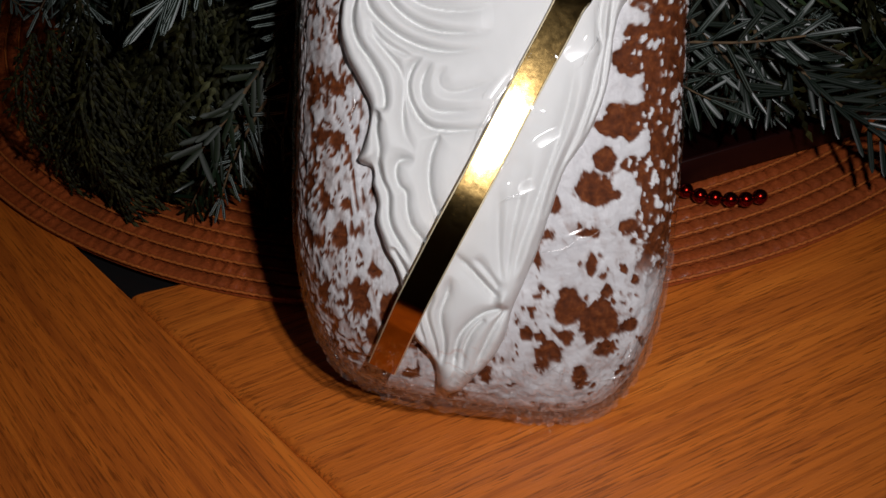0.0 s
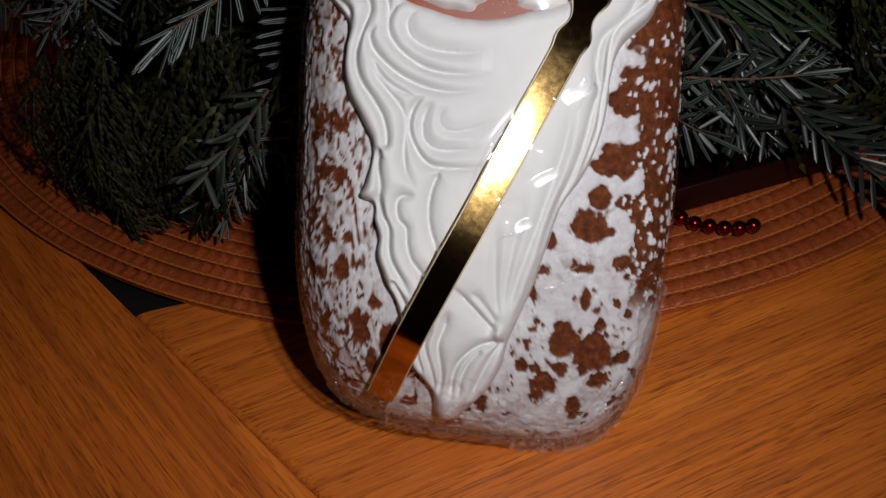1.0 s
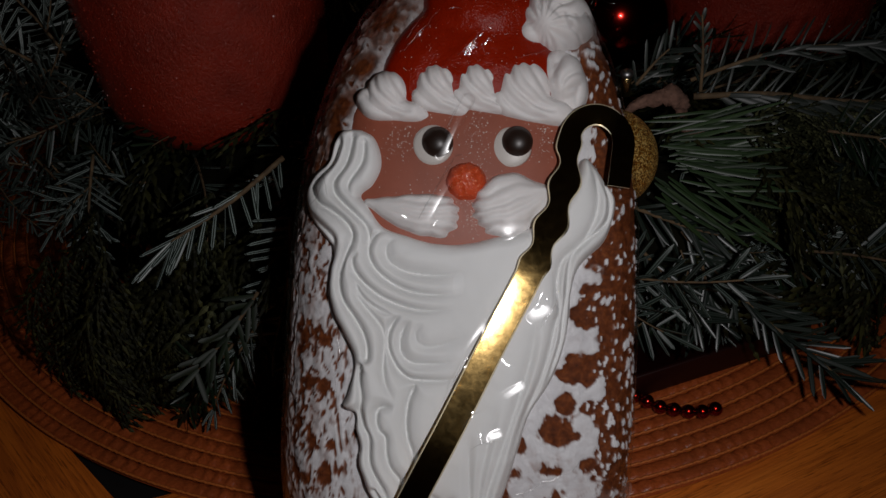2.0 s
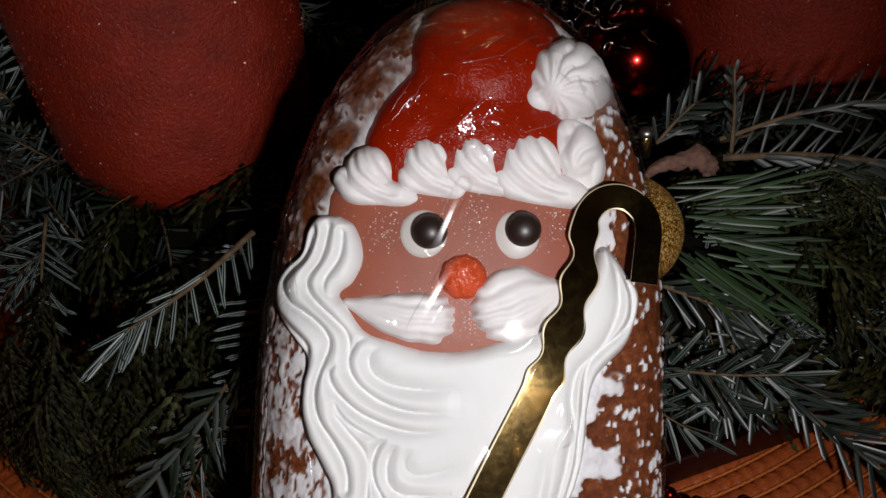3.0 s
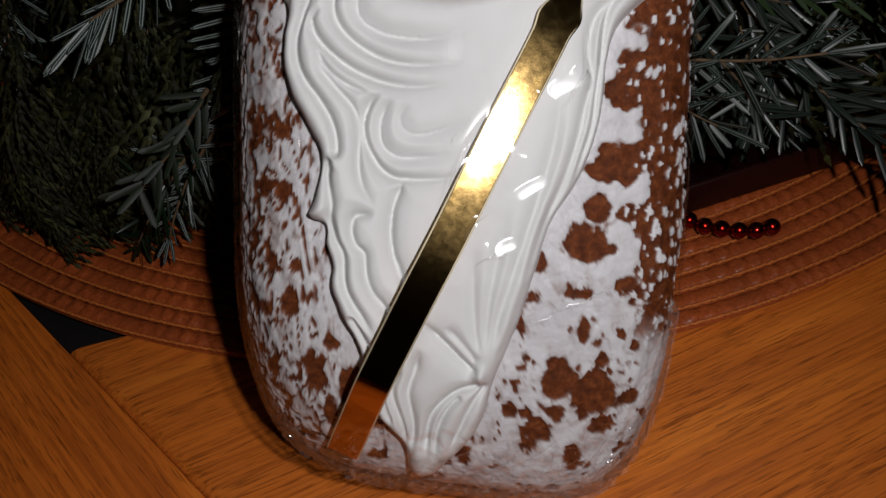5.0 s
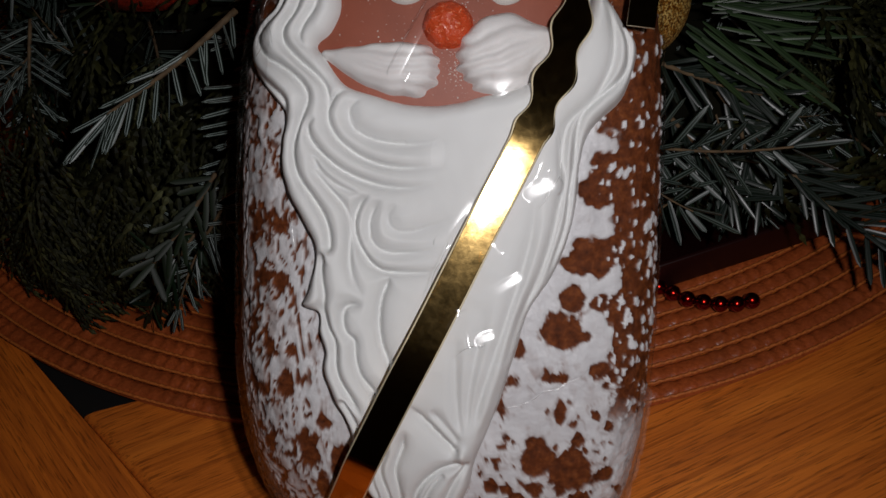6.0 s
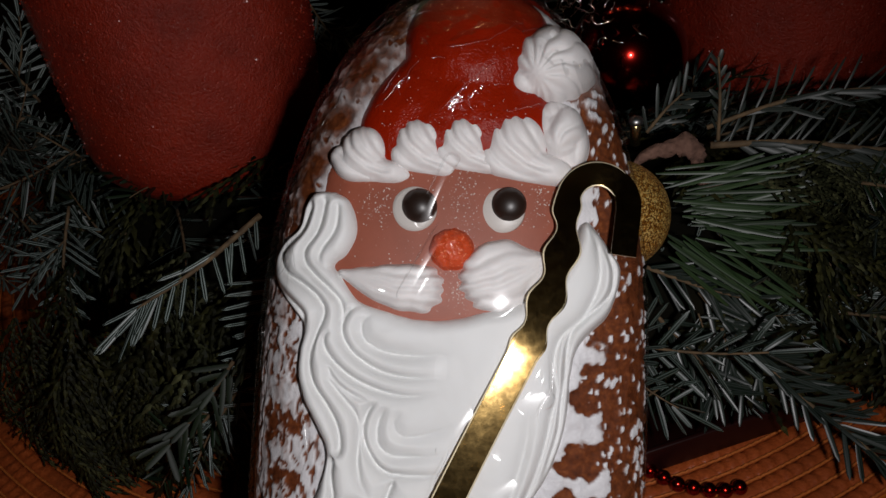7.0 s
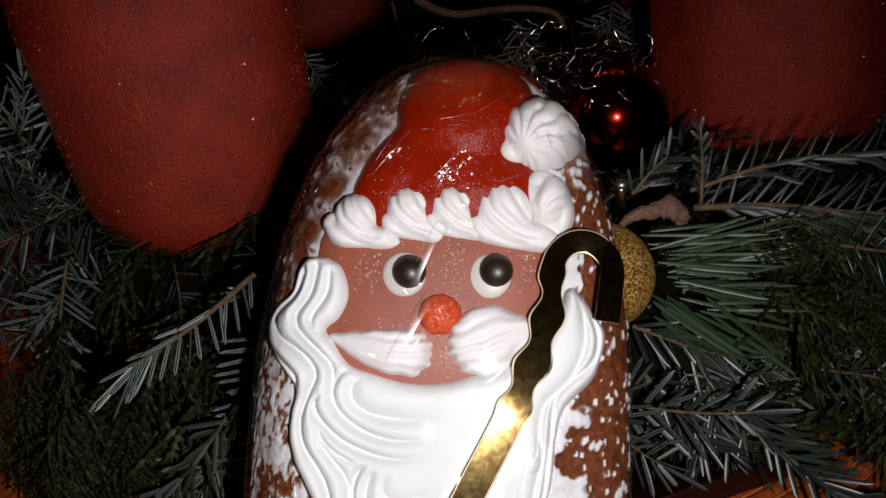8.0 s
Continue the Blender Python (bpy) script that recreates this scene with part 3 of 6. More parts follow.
    P = P + nrm * lift[:, None]
    rb = np.linspace(0.985, 0.0, 26)
    UB, VB = rb[:, None] * ou[None], V0 + rb[:, None] * (ov - V0)[None]
    UB = UB + shift(VB)
    WB = edge_w(VB) - 0.0115 * np.sqrt(np.clip(1 - (rb[:, None]) ** 3, 0, 1))
    WB = np.maximum(WB, (0.0006 - 0.768 * VB) / 0.640)
    B = np.stack([UB, VB, WB], -1).reshape(-1, 3)
    allv = np.vstack([P, B])
    F = grid_faces(NT, len(rr) + len(rb), True)
    me = mesh_np("loaf", allv, F)
    at_ = me.attributes.new("glaze", "FLOAT", "POINT")
    at_.data.foreach_set("value", np.concatenate([glaze, np.full(len(B), 0.2)]).astype(np.float32))
    return me


part("loaf", loaf_mesh(), CRUST, gingerbread, "brown gingerbread loaf with patchy white sugar glaze")


def stroke_field(u, v, ctrl, height, lobes, wave=0.24, fade=False, scallop=0.0):
    """Height of one piped stroke. ctrl rows: u, v, half-width. lobes: ridges across it."""
    c = spline(ctrl, 110)
    d = np.diff(c[:, :2], axis=0, append=c[-1:, :2] * 2 - c[-2:-1, :2])
    d /= np.linalg.norm(d, axis=1)[:, None] + 1e-12
    best = np.full(u.shape, 1e9)
    side = np.zeros(u.shape)
    hw = np.full(u.shape, 0.001)
    reach = np.zeros(u.shape)
    for (x, y, w), (dx, dy) in zip(c, d):
        q = np.hypot(u - x, v - y) / max(w, 0.0004)
        near = q < best
        best = np.where(near, q, best)
        side = np.where(near, ((u - x) * dy - (v - y) * dx) / max(w, 0.0004), side)
        hw = np.where(near, w, hw)
    k = np.clip(hw / max(c[:, 2].max(), 1e-6), 0.25, 1) ** 0.6
    s = np.clip(best, 0, 1)
    env = np.sqrt(np.clip(1 - s ** 2.6, 0, 1))
    side = side + 0.13 * np.sin(230 * v + 190 * u + lobes) + 0.07 * np.sin(520 * v - 260 * u)
    lob = np.abs(np.sin(math.pi * lobes * (np.clip(side, -1, 1) + 1) / 2)) ** 0.6 if lobes else 1.0
    if lobes:
        lob = lob + (1 - lob) * (0.22 + 0.22 * np.sin(170 * v + 120 * u + 2 * lobes))
    if scallop:
        best = best * (1 + scallop * (1 - lob) * smooth01((best - 0.4) / 0.5))
        env = np.sqrt(np.clip(1 - np.clip(best, 0, 1) ** 2.6, 0, 1))
    if fade:
        f = 0.06 + 0.94 * smooth01((0.006 - u) / 0.015)
        lob = lob * f + 0.8 * (1 - f)
    h = height * k * (env * (1 - wave) + wave * lob * env ** 0.8) if lobes else height * k * env
    return np.where(best < 1, h, -(best - 1) * hw * 1.4)


def relief(name, box, step, field, material, parent, label="", base=None, sink=0.0008):
    """A mesh raised over the loaf's face where field(u, v) is above nothing."""
    us, vs = np.arange(box[0], box[1], step), np.arange(box[2], box[3], step)
    U, Vv = np.meshgrid(us, vs)
    h = field(U, Vv)
    under = (base or surf)(U, Vv)
    W = under + np.maximum(h, -sink)
    keep = (h > -sink).reshape(-1)
    F = grid_faces(len(us), len(vs))
    F = F[keep[F].any(1)]
    P = np.stack([U, Vv, W], -1).reshape(-1, 3)
    used = np.unique(F)
    index = np.full(len(P), -1)
    index[used] = np.arange(len(used))
    return part(name, mesh_np(name, P[used], index[F]), material, parent, label)


def blob(u, v, cu, cv, a, b, h, n=2.0, turn=0.0):
    ct, st = math.cos(turn), math.sin(turn)
    x, y = (u - cu) * ct + (v - cv) * st, -(u - cu) * st + (v - cv) * ct
    r = (np.abs(x / a) ** n + np.abs(y / b) ** n) ** (1 / n)
    return np.where(r < 1, h * np.sqrt(np.clip(1 - r ** 2.4, 0, 1)), -(r - 1) * min(a, b) * 1.2)


def face_h(u, v):
    return blob(u, v, 0.0008, 0.1250, 0.0250, 0.0230, 0.0026, 3.0)


def on_face(u, v):
    return surf(u, v) + np.maximum(face_h(u, v), 0)


relief("face_plate", (-0.027, 0.028, 0.100, 0.150), 0.0006, face_h, FACE, gingerbread, "flat pinkish brown sugar paste plate")

def soften(h, times):
    for _ in range(times):
        for ax in (0, 1):
            h = 0.25 * np.roll(h, 1, ax) + 0.5 * h + 0.25 * np.roll(h, -1, ax)
    return h


# the piped icing's outline, in four runs: outer left lock, lower left, right side, under the mouth
EDGE_LOCK = [(-0.0207, 0.1331), (-0.0249, 0.1333), (-0.0272, 0.1305), (-0.0285, 0.1264), (-0.0320, 0.1238), (-0.0345, 0.1201), (-0.0335, 0.1150), (-0.0303, 0.1105),
             (-0.0275, 0.1066), (-0.0284, 0.1017), (-0.0288, 0.0978), (-0.0278, 0.0928), (-0.0254, 0.0877), (-0.0235, 0.0837), (-0.0234, 0.0807), (-0.0244, 0.0767), (-0.0254, 0.0742), (-0.0262, 0.0729), (-0.0256, 0.0720)]
EDGE_LOW = [(-0.0245, 0.0716), (-0.0234, 0.0711), (-0.0231, 0.0697), (-0.0233, 0.0677), (-0.0225, 0.0641), (-0.0229, 0.0606), (-0.0215, 0.0553), (-0.0198, 0.0516), (-0.0186, 0.0473), (-0.0178, 0.0420),
            (-0.0170, 0.0371), (-0.0149, 0.0340), (-0.0129, 0.0308), (-0.0128, 0.0254), (-0.0107, 0.0231)]
EDGE_RIGHT = [(-0.0107, 0.0231), (-0.0080, 0.0243), (-0.0057, 0.0268), (-0.0010, 0.0319), (0.0020, 0.0377), (0.0032, 0.0423), (0.0073, 0.0512), (0.0113, 0.0620), (0.0141, 0.0695),
              (0.0190, 0.0765), (0.0222, 0.0840), (0.0237, 0.0907), (0.0243, 0.0956), (0.0262, 0.1012), (0.0318, 0.1066), (0.0346, 0.1125), (0.0350, 0.1168), (0.0328, 0.1203),
              (0.0309, 0.1234), (0.0290, 0.1255), (0.0274, 0.1248)]
EDGE_TOP = [(0.0274, 0.1248), (0.0258, 0.1205), (0.0225, 0.1150), (0.0173, 0.1112), (0.0124, 0.1090), (0.0075, 0.1082), (0.0026, 0.1072), (-0.0023, 0.1070), (-0.0072, 0.1078),
            (-0.0120, 0.1095), (-0.0165, 0.1114), (-0.0196, 0.1160), (-0.0210, 0.1183), (-0.0184, 0.1202), (-0.0164, 0.1236), (-0.0162, 0.1271), (-0.0178, 0.1312), (-0.0207, 0.1331)]


def curve_gap(u, v, line, reach=1.0):
    """Distance to a line, place along it from 0 to 1, and the side (plus on its left)."""
    best, along, side = np.full(u.shape, 1e9), np.zeros(u.shape), np.zeros(u.shape)
    lo, hi = line.min(0) - reach, line.max(0) + reach
    near = (u > lo[0]) & (u < hi[0]) & (v > lo[1]) & (v < hi[1])
    x, y = u[near], v[near]
    bd, ba, bs = best[near], along[near], side[near]
    run = np.concatenate([[0], np.cumsum(np.hypot(*np.diff(line, axis=0).T))])
    for k in range(len(line) - 1):
        (x0, y0), (x1, y1) = line[k], line[k + 1]
        dx, dy = x1 - x0, y1 - y0
        t = np.clip(((x - x0) * dx + (y - y0) * dy) / (dx * dx + dy * dy + 1e-18), 0, 1)
        q = np.hypot(x - x0 - t * dx, y - y0 - t * dy)
        less = q < bd
        bd = np.where(less, q, bd)
        ba = np.where(less, (run[k] + t * (run[k + 1] - run[k])) / run[-1], ba)
        bs = np.where(less, np.sign(dx * (y - y0) - dy * (x - x0)), bs)
    best[near], along[near], side[near] = bd, ba, bs
    return best, along, side


def inside(u, v, loop):
    odd = np.zeros(u.shape, bool)
    for k in range(len(loop)):
        (x0, y0), (x1, y1) = loop[k - 1], loop[k]
        if y0 == y1:
            continue
        odd ^= ((y0 > v) != (y1 > v)) & (u < (x1 - x0) * (v - y0) / (y1 - y0) + x0)
    return odd


def groove(u, v, ctrl, depth, reach=0.0020, step=0.0, ends=(0.10, 0.25), core=0.00042):
    """What a furrow between two piped rows takes away: a cusp along a line, with a step between its sides."""
    d, s, side = curve_gap(u, v, spline(ctrl, 6 * len(ctrl)), 0.008)
    r = np.clip(d / reach, 0, 1)
    fade = smooth01(s / ends[0]) * smooth01((1 - s) / ends[1])
    cut = depth * fade * (0.50 * (1 - r) ** 1.8 + 0.62 * np.exp(-(d / core) ** 1.5))
    return cut, step * fade * side * np.exp(-d / 0.0022) * (d < 1)


FURROWS = []


def furrow(ctrl, depth=0.0017, reach=0.0021, step=0.0, ends=(0.08, 0.22), core=0.00058):
    FURROWS.append((ctrl, 1.55 * depth, 1.65 * reach, 1.2 * step, ends, core))


# left lock, from its crown down
furrow([(-0.0252, 0.1322), (-0.0257, 0.1293), (-0.0272, 0.1258), (-0.0303, 0.1230), (-0.0320, 0.1206), (-0.0307, 0.1172), (-0.0275, 0.1150), (-0.0247, 0.1127), (-0.0231, 0.1103), (-0.0231, 0.1083), (-0.0246, 0.1049),
        (-0.0259, 0.1011), (-0.0259, 0.0976), (-0.0249, 0.0946), (-0.0229, 0.0916), (-0.0210, 0.0880), (-0.0203, 0.0850), (-0.0204, 0.0822), (-0.0207, 0.0812)], 0.0019, 0.0021, 0.0002, (0.05, 0.03))
furrow([(-0.0225, 0.1326), (-0.0230, 0.1290), (-0.0243, 0.1250), (-0.0268, 0.1217), (-0.0268, 0.1190), (-0.0246, 0.1162), (-0.0219, 0.1136), (-0.0198, 0.1111), (-0.0194, 0.1083), (-0.0208, 0.1059)], 0.0018, 0.0020, 0.0, (0.06, 0.10))
furrow([(-0.0200, 0.1312), (-0.0200, 0.1278), (-0.0208, 0.1248), (-0.0232, 0.1215), (-0.0236, 0.1192), (-0.0215, 0.1160)], 0.0013, 0.0018, 0.0, (0.10, 0.35))
furrow([(-0.0343, 0.1160), (-0.0303, 0.1122), (-0.0275, 0.1096), (-0.0269, 0.1075), (-0.0275, 0.1050)], 0.0012, 0.0014, 0.0002, (0.02, 0.3))
# the lower left rows
furrow([(-0.0208, 0.0813), (-0.0217, 0.0808), (-0.0221, 0.0790), (-0.0219, 0.0765), (-0.0217, 0.0743), (-0.0220, 0.0716), (-0.0213, 0.0684), (-0.0203, 0.0658), (-0.0203, 0.0611), (-0.0192, 0.0577), (-0.0172, 0.0542), (-0.0155, 0.0512)], 0.0016, 0.0016, 0.0, (0.03, 0.2))
furrow([(-0.0225, 0.0990), (-0.0221, 0.0963), (-0.0201, 0.0934), (-0.0177, 0.0904), (-0.0166, 0.0879), (-0.0166, 0.0844), (-0.0169, 0.0804), (-0.0165, 0.0774), (-0.0153, 0.0749), (-0.0136, 0.0727)], 0.0013, 0.0020, 0.0, (0.15, 0.3))
furrow([(-0.0140, 0.0722), (-0.0176, 0.0721), (-0.0185, 0.0700), (-0.0180, 0.0675), (-0.0167, 0.0659), (-0.0166, 0.0624), (-0.0157, 0.0593), (-0.0139, 0.0567), (-0.0120, 0.0530)], 0.0014, 0.0020, 0.0002, (0.15, 0.2))
furrow([(-0.0092, 0.0780), (-0.0108, 0.0752), (-0.0118, 0.0723), (-0.0122, 0.0688), (-0.0119, 0.0653), (-0.0108, 0.0617), (-0.0105, 0.0575)], 0.0014, 0.0022, 0.0003, (0.15, 0.3))
furrow([(-0.0200, 0.0560), (-0.0180, 0.0520), (-0.0165, 0.0480), (-0.0150, 0.0430)], 0.0012, 0.0016, 0.0, (0.1, 0.3))
# the looping rows across
furrow([(-0.0150, 0.1102), (-0.0177, 0.1092), (-0.0192, 0.1071), (-0.0193, 0.1047), (-0.0182, 0.1022), (-0.0158, 0.0997), (-0.0125, 0.0976), (-0.0086, 0.0964), (-0.0037, 0.0960), (0.0020, 0.0962)], 0.0017, 0.0022, 0.0004, (0.15, 0.5))
furrow([(-0.0199, 0.1059), (-0.0220, 0.1050), (-0.0229, 0.1038), (-0.0226, 0.1017), (-0.0208, 0.0992), (-0.0175, 0.0963), (-0.0136, 0.0942), (-0.0097, 0.0930), (-0.0058, 0.0926), (0.0000, 0.0930)], 0.0018, 0.0022, 0.0004, (0.20, 0.5))
furrow([(-0.0226, 0.1002), (-0.0213, 0.0967), (-0.0186, 0.0939), (-0.0152, 0.0921), (-0.0128, 0.0916)], 0.0010, 0.0018, 0.0002, (0.2, 0.4))
furrow([(-0.0120, 0.0922), (-0.0146, 0.0900), (-0.0157, 0.0869), (-0.0154, 0.0839), (-0.0137, 0.0803), (-0.0118, 0.0785), (-0.0094, 0.0779), (-0.0040, 0.0777), (0.0020, 0.0785)], 0.0017, 0.0022, 0.0004, (0.15, 0.5))
furrow([(-0.0100, 0.0910), (-0.0123, 0.0885), (-0.0130, 0.0853), (-0.0122, 0.0829), (-0.0098, 0.0815), (-0.0047, 0.0814), (0.0000, 0.0820)], 0.0012, 0.0022, 0.0004, (0.20, 0.5), 0.0013)
furrow([(-0.0072, 0.0900), (-0.0094, 0.0880), (-0.0090, 0.0859), (-0.0064, 0.0850), (-0.0012, 0.0862), (0.0025, 0.0878)], 0.0006, 0.0022, 0.0002, (0.25, 0.5), 0.0014)
furrow([(-0.0125, 0.1085), (-0.0150, 0.1070), (-0.0155, 0.1052), (-0.0143, 0.1030), (-0.0106, 0.1011), (-0.0043, 0.1003), (0.0031, 0.1007)], 0.0012, 0.0022, 0.0004, (0.20, 0.5), 0.0013)
# the right lock
furrow([(0.0289, 0.1245), (0.0305, 0.1204), (0.0310, 0.1158), (0.0300, 0.1115), (0.0270, 0.1066), (0.0225, 0.1025), (0.0211, 0.0972), (0.0214, 0.0928), (0.0202, 0.0879), (0.0189, 0.0830), (0.0167, 0.0772), (0.0130, 0.0693), (0.0097, 0.0604), (0.0072, 0.0512)], 0.0012, 0.0020, 0.0, (0.08, 0.3), 0.0008)
furrow([(0.0301, 0.1244), (0.0327, 0.1193), (0.0336, 0.1148), (0.0325, 0.1105), (0.0274, 0.1063), (0.0249, 0.1039), (0.0238, 0.1005), (0.0233, 0.0957), (0.0223, 0.0908), (0.0214, 0.0849), (0.0192, 0.0790), (0.0165, 0.0725), (0.0138, 0.0660)], 0.0014, 0.0018, 0.0002, (0.08, 0.3), 0.0007)
furrow([(0.0162, 0.0930), (0.0158, 0.0871), (0.0149, 0.0822), (0.0127, 0.0753), (0.0100, 0.0680), (0.0070, 0.0600), (0.0045, 0.0531), (0.0030, 0.0462)], 0.0008, 0.0020, 0.0, (0.3, 0.15), 0.0009)
furrow([(0.0120, 0.0640), (0.0098, 0.0590), (0.0071, 0.0520), (0.0045, 0.0458)], 0.0008, 0.0016, 0.0, (0.3, 0.15), 0.0007)
furrow([(0.0074, 0.0729), (0.0052, 0.0646), (0.0032, 0.0561), (0.0022, 0.0473)], 0.0006, 0.0018, 0.0, (0.4, 0.2), 0.0009)
furrow([(0.0014, 0.0676), (0.0009, 0.0601), (0.0008, 0.0533), (0.0013, 0.0469)], 0.0006, 0.0016, 0.0, (0.4, 0.2), 0.0009)
furrow([(-0.0051, 0.0536), (-0.0029, 0.0517), (-0.0002, 0.0482), (0.0008, 0.0459)], 0.0007, 0.0014, 0.0, (0.3, 0.15), 0.0008)
# the fan at the foot
furrow([(-0.0082, 0.0548), (-0.0047, 0.0508), (-0.0007, 0.0462), (0.0010, 0.0446)], 0.0012, 0.0026, 0.0004, (0.3, 0.1))
furrow([(0.0024, 0.0432), (-0.0005, 0.0390), (-0.0029, 0.0343), (-0.0056, 0.0290)], 0.0011, 0.0014, 0.0, (0.08, 0.3))
furrow([(0.0018, 0.0426), (-0.0029, 0.0414), (-0.0069, 0.0380), (-0.0084, 0.0339), (-0.0090, 0.0290)], 0.0013, 0.0017, 0.0002, (0.08, 0.2))
furrow([(-0.0018, 0.0413), (-0.0046, 0.0385), (-0.0067, 0.0344), (-0.0076, 0.0290)], 0.0010, 0.0012, 0.0, (0.1, 0.3))
furrow([(0.0004, 0.0400), (-0.0022, 0.0355), (-0.0046, 0.0307)], 0.0009, 0.0012, 0.0, (0.1, 0.3))
furrow([(-0.0085, 0.0500), (-0.0095, 0.0461), (-0.0111, 0.0416), (-0.0107, 0.0357), (-0.0115, 0.0300)], 0.0013, 0.0017, 0.0, (0.2, 0.2))
furrow([(-0.0118, 0.0480), (-0.0128, 0.0451), (-0.0139, 0.0417), (-0.0126, 0.0358), (-0.0119, 0.0310)], 0.0012, 0.0014, 0.0, (0.2, 0.2))
furrow([(-0.0145, 0.0440), (-0.0153, 0.0400), (-0.0140, 0.0350)], 0.0009, 0.0012, 0.0, (0.2, 0.3))


def beard_field(u, v):
    loop = np.vstack([spline(run, 5 * len(run)) for run in (EDGE_LOCK, EDGE_LOW, EDGE_RIGHT, EDGE_TOP)])
    p = np.stack([u, v, 0 * u], -1).reshape(-1, 3)
    wob = vnoise(p, 260, 2, 1.7).reshape(u.shape)
    d, _, _ = curve_gap(u, v, np.vstack([loop, loop[:1]]))
    within = inside(u, v, loop)
    r = np.clip((d + 0.00012 * wob) / 0.0030, 0, 1)
    crown = 0.0048 + 0.0009 * smooth01((u + 0.006) / 0.016) + 0.0006 * smooth01((-0.012 - u) / 0.008) + 0.00008 * wob
    h = crown * np.sqrt(np.clip(1 - (1 - r) ** 2, 0, 1))
    cut, lift = np.zeros(u.shape), np.zeros(u.shape)
    for ctrl, depth, reach, step, ends, core in FURROWS:
        c, s = groove(u, v, ctrl, depth, reach, step, ends, core)
        cut, lift = np.maximum(cut, c), lift + s
    h = h - (cut - lift) * smooth01(r / 0.5)
    h += 0.0014 * np.exp(-(((u - 0.0014) / 0.0011) ** 2 + ((v - 0.0443) / 0.0013) ** 2)) * smooth01(r)
    return soften(np.where(within, h, -1.4 * d), 1)


relief("piped_icing", (-0.0365, 0.0370, 0.0215, 0.1350), 0.00023, beard_field, ICING, gingerbread, "thick white piped icing in ridged wavy locks")

gl = random.Random(4)
gv, gf = [], []
for _ in range(800):
    mu, mv, du, dv = gl.choice(((0.0045, 0.1300, 0.0016, 0.0045), (0.0045, 0.1310, 0.0018, 0.0050), (-0.0125, 0.1300, 0.0018, 0.0022), (0.0195, 0.1310, 0.0014, 0.0028), (0.0030, 0.1125, 0.0014, 0.0024)))
    cu, cv = (gl.gauss(mu, du), gl.gauss(mv, dv)) if gl.random() < 0.72 else (gl.uniform(-0.022, 0.023), gl.uniform(0.108, 0.142))
    if not (-0.0225 < cu < 0.0235 and 0.107 < cv < 0.1425):
        continue
    w = float(on_face(np.array(cu), np.array(cv)))
    r = 0.00004 + 0.00017 * gl.random() ** 2
    b = len(gv)
    tilt = Euler((gl.uniform(0, 3), gl.uniform(0, 3), gl.uniform(0, 3))).to_matrix()
    gv += [Vector((cu, cv, w)) + tilt @ Vector(q) * r for q in ((1, 0, 0), (-1, 0, 0), (0, 1, 0), (0, -1, 0), (0, 0, 1), (0, 0, -1))]
    gf += [(b + i, b + j, b + k) for i in (0, 1) for j in (2, 3) for k in (4, 5)]
me = bpy.data.meshes.new("sugar_crystals")
me.from_pydata(gv, [], gf)
CRYSTAL = Mat("sugar_crystal", Base_Color=(0.75, 0.70, 0.66), Roughness=0.12, Specular_IOR_Level=0.8).m
tagged(part("sugar_crystals", me, CRYSTAL, gingerbread, "tiny clear sugar crystals", smooth=False), kind="stuff")

# moustache, as two ridged dabs
MOUST = [
    [(-0.0194, 0.1166, 0.0008), (-0.0142, 0.1150, 0.0028), (-0.0085, 0.1138, 0.0047), (-0.0046, 0.1133, 0.0050)],
    [(0.0222, 0.1179, 0.0008), (0.0170, 0.1163, 0.0038), (0.0118, 0.1152, 0.0070), (0.0094, 0.1147, 0.0063)],
]
for ctrl in MOUST:
    relief("icing_dab", (-0.023, 0.023, 0.104, 0.124), 0.0003, lambda u, v, c=ctrl: soften(stroke_field(u + 0.0002 * np.sin(1500 * v + 2), v + 0.0001 * np.sin(1300 * u), c, 0.0047, 5, 0.27, False, 0.32), 2), MERINGUE, gingerbread, "small ridged white icing dab", on_face)


def disc(cu, cv, r, h, lift):
    bm = lathe([(0.0, h), (r * 0.5, h * 0.86), (r * 0.8, h * 0.55), (r * 0.96, h * 0.2), (r, -0.0006), (0.0, -0.0008)], 36)
    w = float(on_face(np.array(cu), np.array(cv))) + lift
    bmesh.ops.translate(bm, verts=bm.verts[:], vec=(cu, cv, w))
    return bm


for (cu, cv), (pu, pv) in (((-0.0050, 0.1289), (-0.0039, 0.1294)), ((0.0122, 0.1281), (0.0136, 0.1292))):
    eye = part("sugar_disc", disc(cu, cv, 0.0046, 0.0010, 0.0), EYE_WHITE, gingerbread, "white sugar disc")
    part("chocolate_bead", disc(pu, pv, 0.0035, 0.0022, 0.0008), CHOCOLATE, eye, "dark chocolate bead")


def nose_field(u, v):
    return blob(u, v, 0.0021, 0.1206, 0.0043, 0.0041, 0.0034) + 0.00009 * (np.sin(3100 * u + 700 * v) + np.sin(2700 * v - 1300 * u + 1) + np.sin(1900 * u - 2300 * v) + np.sin(2200 * u + 1700 * v + 2))


relief("sugar_lump", (-0.004, 0.008, 0.114, 0.1265), 0.00025, nose_field, NOSE, gingerbread, "bumpy orange sugar lump", on_face)


